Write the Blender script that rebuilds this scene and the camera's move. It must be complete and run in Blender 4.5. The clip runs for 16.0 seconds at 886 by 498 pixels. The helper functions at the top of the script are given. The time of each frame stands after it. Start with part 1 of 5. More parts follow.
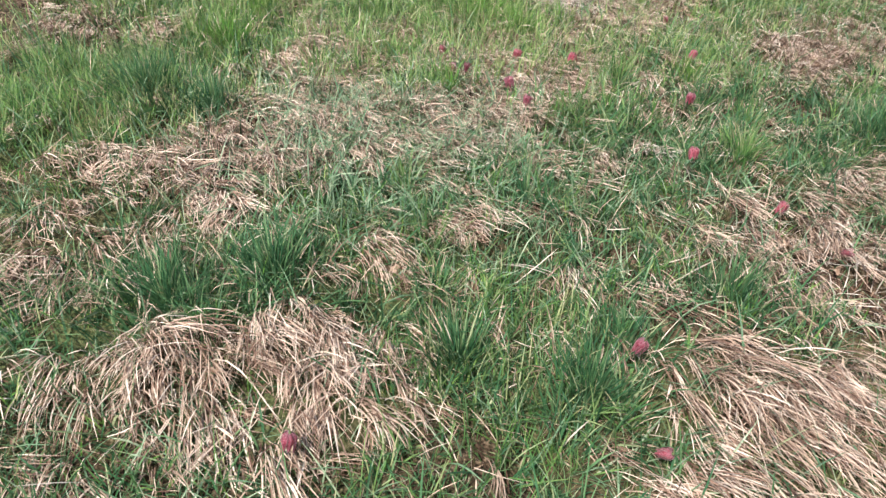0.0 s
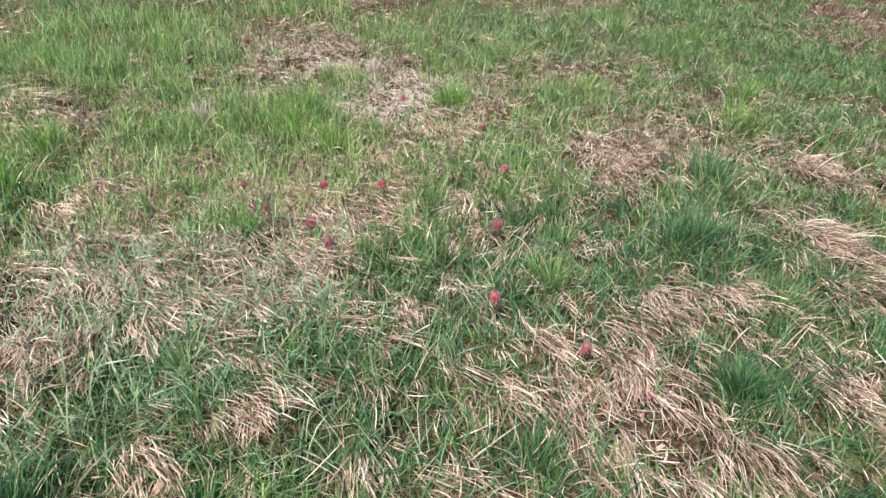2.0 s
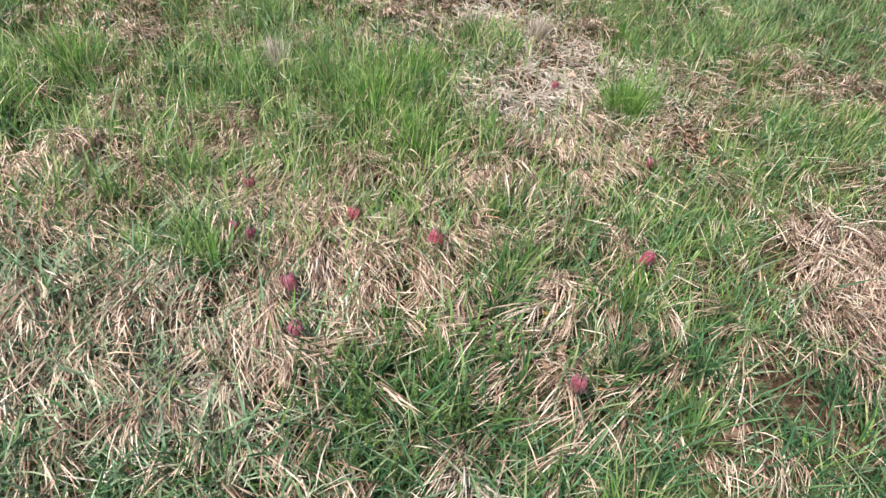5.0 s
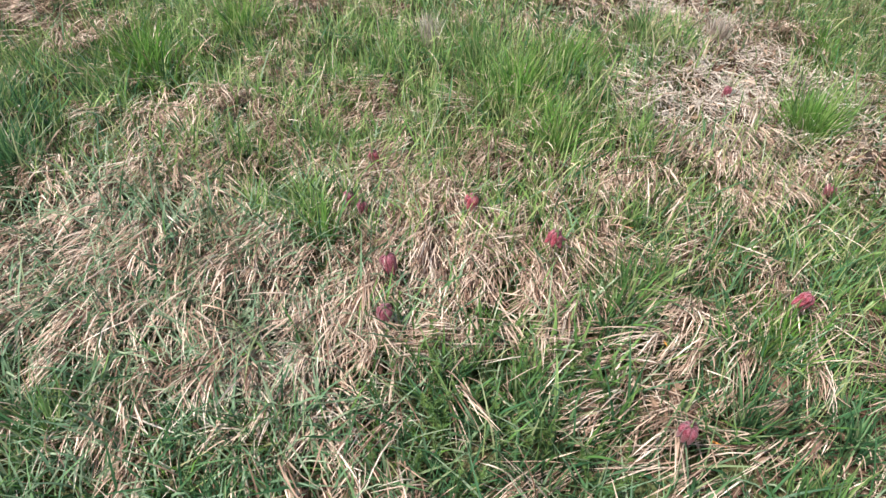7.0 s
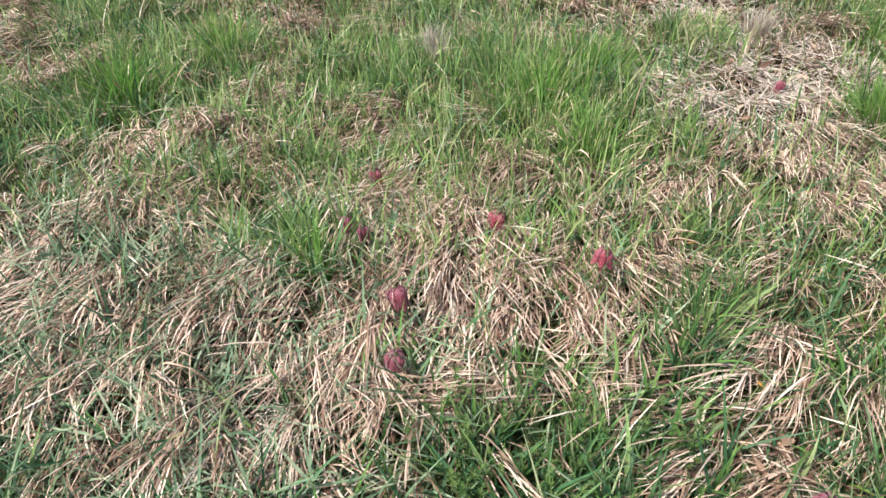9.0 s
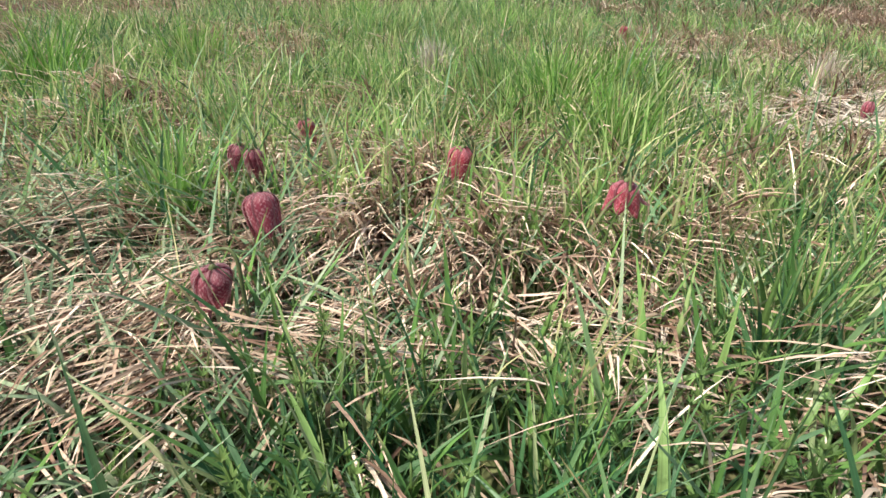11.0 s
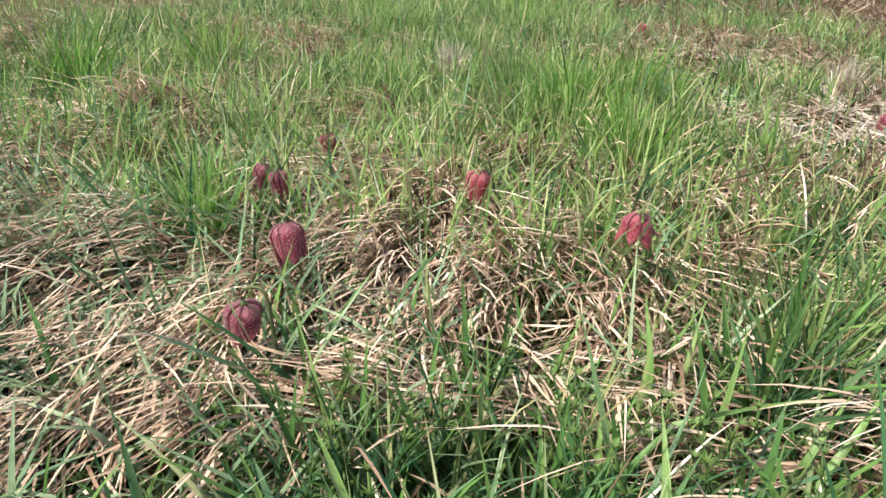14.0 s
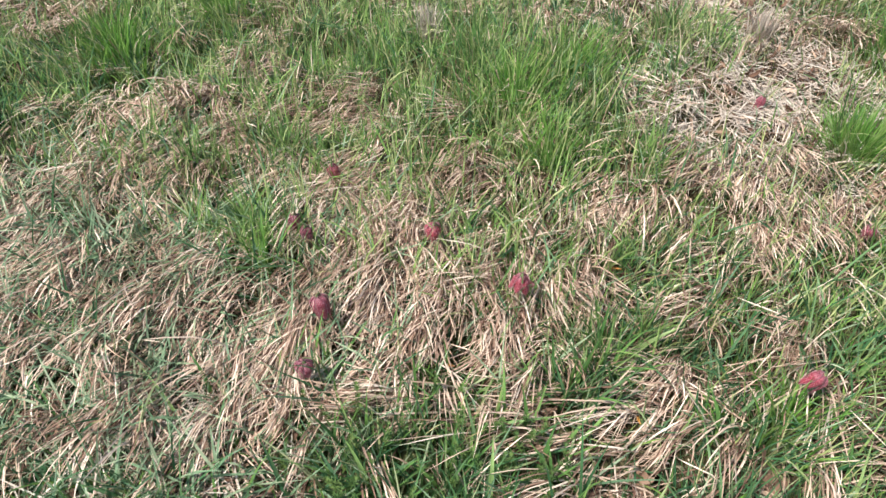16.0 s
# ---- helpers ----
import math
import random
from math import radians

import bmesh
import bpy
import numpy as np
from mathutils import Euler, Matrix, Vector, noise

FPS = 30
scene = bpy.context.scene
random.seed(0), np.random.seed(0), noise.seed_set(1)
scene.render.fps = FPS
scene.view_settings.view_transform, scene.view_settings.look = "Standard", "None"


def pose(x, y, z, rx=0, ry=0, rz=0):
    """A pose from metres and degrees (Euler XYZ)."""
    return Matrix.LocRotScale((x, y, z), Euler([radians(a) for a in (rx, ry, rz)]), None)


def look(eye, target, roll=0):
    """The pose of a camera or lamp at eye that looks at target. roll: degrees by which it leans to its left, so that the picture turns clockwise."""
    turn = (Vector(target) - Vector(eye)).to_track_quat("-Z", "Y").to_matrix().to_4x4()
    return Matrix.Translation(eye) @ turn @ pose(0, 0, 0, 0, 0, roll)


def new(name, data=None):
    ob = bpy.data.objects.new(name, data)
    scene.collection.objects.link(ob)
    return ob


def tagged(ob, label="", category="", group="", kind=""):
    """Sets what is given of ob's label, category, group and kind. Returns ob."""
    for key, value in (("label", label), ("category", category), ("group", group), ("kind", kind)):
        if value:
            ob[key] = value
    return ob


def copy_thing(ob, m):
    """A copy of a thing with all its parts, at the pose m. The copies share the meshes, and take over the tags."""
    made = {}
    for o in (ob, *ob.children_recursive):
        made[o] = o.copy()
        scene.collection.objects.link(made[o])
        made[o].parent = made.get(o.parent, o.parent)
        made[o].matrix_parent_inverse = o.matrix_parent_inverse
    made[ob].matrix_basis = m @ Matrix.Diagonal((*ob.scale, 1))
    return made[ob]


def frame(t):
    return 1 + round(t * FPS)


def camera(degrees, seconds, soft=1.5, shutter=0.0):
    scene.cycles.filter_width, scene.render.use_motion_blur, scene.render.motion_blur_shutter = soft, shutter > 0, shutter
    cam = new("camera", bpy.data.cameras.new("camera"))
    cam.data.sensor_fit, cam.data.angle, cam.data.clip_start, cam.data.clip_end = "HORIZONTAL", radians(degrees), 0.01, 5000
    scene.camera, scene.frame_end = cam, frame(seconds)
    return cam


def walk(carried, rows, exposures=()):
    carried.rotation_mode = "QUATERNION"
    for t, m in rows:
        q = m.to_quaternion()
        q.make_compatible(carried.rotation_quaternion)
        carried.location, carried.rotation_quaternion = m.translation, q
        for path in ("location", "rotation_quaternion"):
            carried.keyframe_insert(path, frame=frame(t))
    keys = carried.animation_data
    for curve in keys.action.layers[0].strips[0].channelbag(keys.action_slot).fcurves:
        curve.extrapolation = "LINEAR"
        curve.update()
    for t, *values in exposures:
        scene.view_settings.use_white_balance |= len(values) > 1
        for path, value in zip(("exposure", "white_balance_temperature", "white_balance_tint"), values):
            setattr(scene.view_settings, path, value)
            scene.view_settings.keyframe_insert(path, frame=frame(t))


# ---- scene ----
cam = camera(66.8, 16.0, soft=1.5)
PATH = [
    (0, (-0.89, -0.738, 1.047), (-0.441, 0.742, -0.221), 3.0),
    (0.5, (-0.787, -0.719, 1.16), (-0.169, 0.746, -0.052), 3.6),
    (1, (-0.712, -0.709, 1.203), (-0.028, 0.753, 0.023), 4.1),
    (1.5, (-0.651, -0.692, 1.233), (0.046, 0.789, 0.084), 2.7),
    (2, (-0.544, -0.561, 1.206), (0.208, 0.905, 0.072), 3.4),
    (2.5, (-0.431, -0.397, 1.155), (0.302, 1.051, -0.013), 5.3),
    (3, (-0.303, -0.292, 1.142), (0.414, 1.123, -0.076), 6.4),
    (3.5, (-0.075, -0.171, 1.124), (0.357, 1.299, -0.162), 5.7),
    (4, (0.042, -0.045, 1.113), (0.344, 1.448, -0.183), 5.1),
    (4.5, (0.06, 0.154, 1.076), (0.321, 1.655, -0.22), 5.2),
    (5, (0.059, 0.228, 1.028), (0.229, 1.707, -0.308), 6.1),
    (5.2, (0.057, 0.265, 1.014), (0.121, 1.728, -0.348), 2.6),
    (7.3, (0.148, 0.322, 0.95), (-0.161, 1.752, -0.415), 2.2),
    (7.5, (0.155, 0.331, 0.948), (-0.175, 1.761, -0.411), 1.4),
    (8, (0.169, 0.361, 0.944), (-0.217, 1.789, -0.403), 3.1),
    (8.5, (0.101, 0.411, 0.909), (-0.206, 1.89, -0.402), 0.0),
    (8.7, (0.095, 0.434, 0.856), (-0.213, 1.923, -0.443), -0.7),
    (10.8, (0.154, 0.683, 0.308), (-0.362, 2.43, -0.518), 1.1),
    (11, (0.168, 0.691, 0.306), (-0.337, 2.44, -0.522), 1.4),
    (11.5, (0.176, 0.693, 0.316), (-0.323, 2.438, -0.526), 1.8),
    (12, (0.173, 0.692, 0.319), (-0.348, 2.426, -0.531), 1.3),
    (12.5, (0.173, 0.697, 0.317), (-0.361, 2.425, -0.537), 1.3),
    (13, (0.172, 0.696, 0.323), (-0.361, 2.421, -0.537), 1.1),
    (13.5, (0.17, 0.691, 0.328), (-0.364, 2.415, -0.532), 1.3),
    (14, (0.164, 0.686, 0.354), (-0.371, 2.401, -0.523), 1.8),
    (14.5, (0.167, 0.663, 0.532), (-0.341, 2.225, -0.609), 1.1),
    (15, (0.184, 0.596, 0.74), (-0.369, 2.075, -0.488), 2.1),
    (15.5, (0.207, 0.553, 0.861), (-0.299, 1.921, -0.507), 1.2),
    (16, (0.257, 0.56, 0.915), (-0.153, 1.904, -0.508), 1.3),
]
walk(cam, [(t, look(eye, target, roll)) for t, eye, target, roll in PATH],
     [(0.0, 1.16, 6700, 7), (2.5, 1.15, 6750, 8), (5.2, 1.14, 6850, 7), (8.7, 1.13, 6800, 9), (11.0, 1.20, 7300, 4), (14.0, 1.20, 7300, 4), (16.0, 1.13, 6850, 7)])
# ---- world, sun, exposure ----
SUN_ELEVATION, SUN_AZIMUTH = 57.0, 222.0   # azimuth: degrees from +x towards +y, where the sun stands
world = bpy.data.worlds.new("sky")
scene.world = world
world.use_nodes = True
wn = world.node_tree.nodes
sky = wn.new("ShaderNodeTexSky")
sky.sky_type, sky.sun_disc = "NISHITA", False
sky.sun_elevation, sky.sun_rotation = radians(SUN_ELEVATION), radians(90 - SUN_AZIMUTH)
sky.dust_density, sky.air_density = 2.0, 1.0
wn["Background"].inputs["Strength"].default_value = 0.085
world.node_tree.links.new(sky.outputs["Color"], wn["Background"].inputs["Color"])
sun_data = bpy.data.lights.new("sun", "SUN")
sun_data.energy, sun_data.angle, sun_data.color = 4.1, radians(5), (1.0, 0.95, 0.89)
sun = new("sun", sun_data)
sd = Vector((math.cos(radians(SUN_AZIMUTH)) * math.cos(radians(SUN_ELEVATION)),
             math.sin(radians(SUN_AZIMUTH)) * math.cos(radians(SUN_ELEVATION)), math.sin(radians(SUN_ELEVATION))))
sun.matrix_world = look(sd * 30, (0, 0, 0))

# ---- materials ----
def ramp(nodes, stops):
    r = nodes.new("ShaderNodeValToRGB")
    while len(r.color_ramp.elements) < len(stops):
        r.color_ramp.elements.new(0.5)
    for e, (p, c) in zip(r.color_ramp.elements, stops):
        e.position, e.color = p, (*c, 1)
    return r


def base_mat(name):
    m = bpy.data.materials.new(name)
    m.use_nodes = True
    return m, m.node_tree.nodes, m.node_tree.links, m.node_tree.nodes["Principled BSDF"], m.node_tree.nodes["Material Output"]


def mixed(nodes, links, fac, a, b, how="MIX"):
    n = nodes.new("ShaderNodeMix")
    n.data_type, n.blend_type = "RGBA", how
    for value, slot in ((fac, 0), (a, 6), (b, 7)):
        if isinstance(value, (int, float)):
            n.inputs[slot].default_value = value
        elif isinstance(value, tuple):
            n.inputs[slot].default_value = (*value, 1)
        else:
            links.new(value, n.inputs[slot])
    return n.outputs[2]


def leafy(name, stops, tip, tip_from, rough, through_light, single=False, spec=0.3, round_by=0.4):
    """Thin plant matter: hue by piece, dry tips, fine lengthwise veins, light through it."""
    m, nodes, links, bsdf, out = base_mat(name)
    if single:
        pick = nodes.new("ShaderNodeObjectInfo").outputs["Random"]
    else:
        pick = nodes.new("ShaderNodeNewGeometry").outputs["Random Per Island"]
    r = ramp(nodes, stops)
    links.new(pick, r.inputs[0])
    uv = nodes.new("ShaderNodeTexCoord")
    sep = nodes.new("ShaderNodeSeparateXYZ")
    links.new(uv.outputs["UV"], sep.inputs[0])
    # tips dry out on some pieces more than on others
    spread = nodes.new("ShaderNodeMath"); spread.operation = "MULTIPLY_ADD"
    links.new(pick, spread.inputs[0]); spread.inputs[1].default_value = 1.7; spread.inputs[2].default_value = tip_from
    frac = nodes.new("ShaderNodeMath"); frac.operation = "SUBTRACT"
    links.new(sep.outputs["Y"], frac.inputs[0]); links.new(spread.outputs[0], frac.inputs[1])
    gain = nodes.new("ShaderNodeMath"); gain.operation = "MULTIPLY"; gain.use_clamp = True
    links.new(frac.outputs[0], gain.inputs[0]); gain.inputs[1].default_value = 5.0
    col = mixed(nodes, links, gain.outputs[0], r.outputs[0], tip)
    # mottling at two scales
    pos = nodes.new("ShaderNodeNewGeometry").outputs["Position"]
    n1 = nodes.new("ShaderNodeTexNoise"); n1.inputs["Scale"].default_value = 90; n1.inputs["Detail"].default_value = 3
    links.new(pos, n1.inputs["Vector"])
    g1 = ramp(nodes, [(0.3, (0.72, 0.72, 0.72)), (0.7, (1.2, 1.2, 1.2))])
    links.new(n1.outputs[0], g1.inputs[0])
    col = mixed(nodes, links, 0.45, col, g1.outputs[0], "MULTIPLY")
    n2 = nodes.new("ShaderNodeTexNoise"); n2.inputs["Scale"].default_value = 9; n2.inputs["Detail"].default_value = 2
    links.new(pos, n2.inputs["Vector"])
    g2 = ramp(nodes, [(0.34, (0.70, 0.66, 0.62)), (0.52, (1.0, 1.0, 1.0)), (0.70, (1.14, 1.13, 1.12))])
    links.new(n2.outputs[0], g2.inputs[0])
    col = mixed(nodes, links, 0.8, col, g2.outputs[0], "MULTIPLY")
    wave = nodes.new("ShaderNodeTexNoise"); wave.inputs["Scale"].default_value = 1.0; wave.inputs["Detail"].default_value = 2
    stretch = nodes.new("ShaderNodeMapping"); stretch.inputs["Scale"].default_value = (6, 0.9, 1)
    links.new(uv.outputs["UV"], stretch.inputs[0]); wave.noise_dimensions = "4D"
    shift = nodes.new("ShaderNodeMath"); shift.operation = "MULTIPLY"; shift.inputs[1].default_value = 90.0
    links.new(pick, shift.inputs[0]); links.new(shift.outputs[0], wave.inputs["W"])
    links.new(stretch.outputs[0], wave.inputs["Vector"])
    streak = ramp(nodes, [(0.3, (0.70, 0.68, 0.66)), (0.55, (1.0, 1.0, 1.0)), (0.75, (1.18, 1.16, 1.12))])
    links.new(wave.outputs[0], streak.inputs[0])
    col = mixed(nodes, links, 0.85, col, streak.outputs[0], "MULTIPLY")
    bump = nodes.new("ShaderNodeBump"); bump.inputs["Strength"].default_value = 0.35; bump.inputs["Distance"].default_value = 0.001
    links.new(wave.outputs[0], bump.inputs["Height"])
    half = nodes.new("ShaderNodeMath"); half.operation = "SUBTRACT"; half.inputs[1].default_value = 0.5
    links.new(sep.outputs["X"], half.inputs[0])
    square = nodes.new("ShaderNodeMath"); square.operation = "MULTIPLY"
    links.new(half.outputs[0], square.inputs[0]); links.new(half.outputs[0], square.inputs[1])
    dome = nodes.new("ShaderNodeMath"); dome.operation = "MULTIPLY"; dome.inputs[1].default_value = -round_by
    links.new(square.outputs[0], dome.inputs[0])
    bulge = nodes.new("ShaderNodeBump"); bulge.inputs["Strength"].default_value = 1.0; bulge.inputs["Distance"].default_value = 0.001
    links.new(dome.outputs[0], bulge.inputs["Height"]); links.new(bump.outputs[0], bulge.inputs["Normal"])
    links.new(bulge.outputs[0], bsdf.inputs["Normal"])
    links.new(col, bsdf.inputs["Base Color"])
    bsdf.inputs["Roughness"].default_value = rough
    bsdf.inputs["Specular IOR Level"].default_value = spec
    tl = nodes.new("ShaderNodeBsdfTranslucent")
    links.new(col, tl.inputs["Color"])
    mix = nodes.new("ShaderNodeMixShader"); mix.inputs[0].default_value = through_light
    links.new(bsdf.outputs[0], mix.inputs[1]); links.new(tl.outputs[0], mix.inputs[2])
    links.new(mix.outputs[0], out.inputs["Surface"])
    return m


GREENS = [(0.0, (0.070, 0.175, 0.060)), (0.3, (0.118, 0.252, 0.080)), (0.55, (0.185, 0.335, 0.112)),
          (0.75, (0.250, 0.372, 0.150)), (0.9, (0.400, 0.470, 0.240)), (1.0, (0.560, 0.530, 0.330))]
FRESH = [(0.0, (0.090, 0.225, 0.048)), (0.4, (0.150, 0.330, 0.070)), (0.8, (0.260, 0.440, 0.118)), (1.0, (0.470, 0.540, 0.245))]
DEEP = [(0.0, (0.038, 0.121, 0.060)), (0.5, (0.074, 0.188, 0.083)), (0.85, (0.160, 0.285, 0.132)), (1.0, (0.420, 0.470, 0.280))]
STRAWS = [(0.0, (0.09, 0.047, 0.037)), (0.25, (0.25, 0.155, 0.118)), (0.50, (0.50, 0.365, 0.292)), (0.8, (0.71, 0.565, 0.478)), (1.0, (0.86, 0.76, 0.68))]
LITTER = [(0.0, (0.05, 0.027, 0.020)), (0.45, (0.13, 0.072, 0.05)), (0.8, (0.36, 0.25, 0.185)), (1.0, (0.56, 0.45, 0.37))]
DRY_TIP = (0.50, 0.40, 0.22)
grass_mat = leafy("meadow_grass_green", GREENS, DRY_TIP, 0.55, 0.42, 0.46)
fresh_mat = leafy("fresh_grass_green", FRESH, (0.44, 0.44, 0.19), 0.72, 0.40, 0.48)
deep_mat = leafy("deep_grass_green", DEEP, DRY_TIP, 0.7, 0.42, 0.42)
blade_mat = leafy("broad_blade_green", [(0.0, (0.075, 0.185, 0.058)), (0.5, (0.135, 0.285, 0.080)), (0.85, (0.220, 0.380, 0.130)), (1.0, (0.33, 0.42, 0.21))], DRY_TIP, 0.8, 0.38, 0.40, single=True)
stalk_mat = leafy("pale_green_stalk", [(0.0, (0.24, 0.33, 0.12)), (0.6, (0.38, 0.43, 0.20)), (1.0, (0.56, 0.52, 0.32))], (0.52, 0.46, 0.28), 0.6, 0.5, 0.3)
sage_mat = leafy("grey_green_grass", [(0.0, (0.105, 0.205, 0.120)), (0.5, (0.185, 0.300, 0.185)), (1.0, (0.36, 0.45, 0.31))], (0.45, 0.44, 0.28), 0.7, 0.36, 0.35)
light_mat = leafy("light_grass_green", [(0.0, (0.14, 0.29, 0.085)), (0.4, (0.25, 0.44, 0.135)), (0.8, (0.42, 0.55, 0.23)), (1.0, (0.64, 0.65, 0.40))], (0.55, 0.50, 0.28), 0.65, 0.42, 0.5)
straw_mat = leafy("dead_straw", STRAWS, (0.56, 0.46, 0.36), 0.6, 0.62, 0.12)
lone_straw_mat = leafy("single_dead_straw", STRAWS, (0.56, 0.46, 0.36), 0.6, 0.62, 0.18, single=True)
litter_mat = leafy("brown_litter", LITTER, (0.40, 0.30, 0.22), 0.6, 0.75, 0.12)
pale_mat = leafy("bleached_straw", [(0.0, (0.34, 0.29, 0.26)), (0.6, (0.56, 0.50, 0.45)), (1.0, (0.72, 0.67, 0.62))], (0.62, 0.56, 0.5), 0.8, 0.65, 0.2)
weed_mat = leafy("bedstraw_green", [(0.0, (0.065, 0.140, 0.045)), (1.0, (0.140, 0.225, 0.070))], (0.17, 0.26, 0.08), 0.8, 0.5, 0.35, single=True)
stem_mat = leafy("fritillary_stem", [(0.0, (0.10, 0.13, 0.06)), (1.0, (0.14, 0.18, 0.08))], (0.16, 0.09, 0.08), 0.55, 0.45, 0.1, single=True)
glaucous_mat = leafy("fritillary_leaf", [(0.0, (0.10, 0.20, 0.10)), (1.0, (0.17, 0.28, 0.14))], (0.2, 0.28, 0.13), 0.9, 0.4, 0.3, single=True)
brown_leaf_mat = leafy("dead_leaf_brown", [(0.0, (0.13, 0.075, 0.055)), (0.6, (0.26, 0.165, 0.12)), (1.0, (0.44, 0.34, 0.27))], (0.24, 0.15, 0.11), 0.7, 0.7, 0.12, single=True)

orange_mat = leafy("orange_dying_blade", [(0.0, (0.50, 0.20, 0.05)), (1.0, (0.62, 0.32, 0.08))], (0.45, 0.22, 0.1), 0.7, 0.55, 0.25, single=True)


def petal_material():
    """Chequered dull red-purple with pale squares; grey bloom and sheen at edges and cap are mixed into the colour."""
    m, nodes, links, bsdf, out = base_mat("chequered_petal")
    uv = nodes.new("ShaderNodeTexCoord")
    warp = nodes.new("ShaderNodeTexNoise"); warp.inputs["Scale"].default_value = 14
    links.new(uv.outputs["UV"], warp.inputs["Vector"])
    bend = nodes.new("ShaderNodeVectorMath"); bend.operation = "MULTIPLY_ADD"
    bend.inputs[1].default_value = (0.10, 0.09, 0.0)
    links.new(warp.outputs["Color"], bend.inputs[0]); links.new(uv.outputs["UV"], bend.inputs[2])
    sc = nodes.new("ShaderNodeMapping"); sc.inputs["Scale"].default_value = (10, 19, 1)
    links.new(bend.outputs[0], sc.inputs[0])
    ch = nodes.new("ShaderNodeTexChecker"); ch.inputs["Scale"].default_value = 1.0
    links.new(sc.outputs[0], ch.inputs["Vector"])
    keep = nodes.new("ShaderNodeTexNoise"); keep.inputs["Scale"].default_value = 9
    links.new(uv.outputs["UV"], keep.inputs["Vector"])
    kr = ramp(nodes, [(0.42, (0.1, 0.1, 0.1)), (0.60, (1, 1, 1))])
    links.new(keep.outputs[0], kr.inputs[0])
    f = nodes.new("ShaderNodeMath"); f.operation = "MULTIPLY"
    links.new(ch.outputs["Fac"], f.inputs[0]); links.new(kr.outputs[0], f.inputs[1])
    f2 = nodes.new("ShaderNodeMath"); f2.operation = "MULTIPLY"; f2.inputs[1].default_value = 0.62
    links.new(f.outputs[0], f2.inputs[0])
    own = nodes.new("ShaderNodeObjectInfo").outputs["Color"]
    sep = nodes.new("ShaderNodeSeparateXYZ"); links.new(uv.outputs["UV"], sep.inputs[0])
    lines = nodes.new("ShaderNodeMapping"); lines.inputs["Scale"].default_value = (22, 2.2, 1)
    links.new(uv.outputs["UV"], lines.inputs[0])
    streak = nodes.new("ShaderNodeTexNoise"); streak.inputs["Scale"].default_value = 1.0
    links.new(lines.outputs[0], streak.inputs["Vector"])
    tone = ramp(nodes, [(0.3, (0.78, 0.66, 0.72)), (0.68, (1.32, 1.2, 1.2))])
    links.new(streak.outputs[0], tone.inputs[0])
    col = mixed(nodes, links, 1.0, own, tone.outputs[0], "MULTIPLY")
    col = mixed(nodes, links, f2.outputs[0], col, (0.74, 0.46, 0.52))
    # sheen along both petal edges, laid into the colour as a greyish pink
    rim = ramp(nodes, [(0.0, (0.6, 0.6, 0.6)), (0.14, (0, 0, 0)), (0.76, (0, 0, 0)), (0.9, (0.6, 0.6, 0.6))])
    links.new(sep.outputs["X"], rim.inputs[0])
    col = mixed(nodes, links, rim.outputs[0], col, (0.50, 0.30, 0.37))
    # grey bloom and sheen of the bell's top, painted in and fading downwards
    cap = ramp(nodes, [(0.0, (1, 1, 1)), (0.38, (0, 0, 0))])
    links.new(sep.outputs["Y"], cap.inputs[0])
    capf = nodes.new("ShaderNodeMath"); capf.operation = "MULTIPLY"; capf.inputs[1].default_value = 0.34
    links.new(cap.outputs[0], capf.inputs[0])
    col = mixed(nodes, links, capf.outputs[0], col, (0.44, 0.29, 0.36))
    links.new(col, bsdf.inputs["Base Color"])
    bsdf.inputs["Roughness"].default_value = 0.45
    bsdf.inputs["Sheen Weight"].default_value = 0.5
    vein = nodes.new("ShaderNodeTexWave"); vein.inputs["Scale"].default_value = 6; vein.inputs["Distortion"].default_value = 1.0
    links.new(uv.outputs["UV"], vein.inputs["Vector"])
    bump = nodes.new("ShaderNodeBump"); bump.inputs["Strength"].default_value = 0.3; bump.inputs["Distance"].default_value = 0.0006
    links.new(vein.outputs[1], bump.inputs["Height"]); links.new(bump.outputs[0], bsdf.inputs["Normal"])
    tl = nodes.new("ShaderNodeBsdfTranslucent"); links.new(col, tl.inputs["Color"])
    mix = nodes.new("ShaderNodeMixShader"); mix.inputs[0].default_value = 0.38
    links.new(bsdf.outputs[0], mix.inputs[1]); links.new(tl.outputs[0], mix.inputs[2])
    links.new(mix.outputs[0], out.inputs["Surface"])
    return m


petal_mat = petal_material()


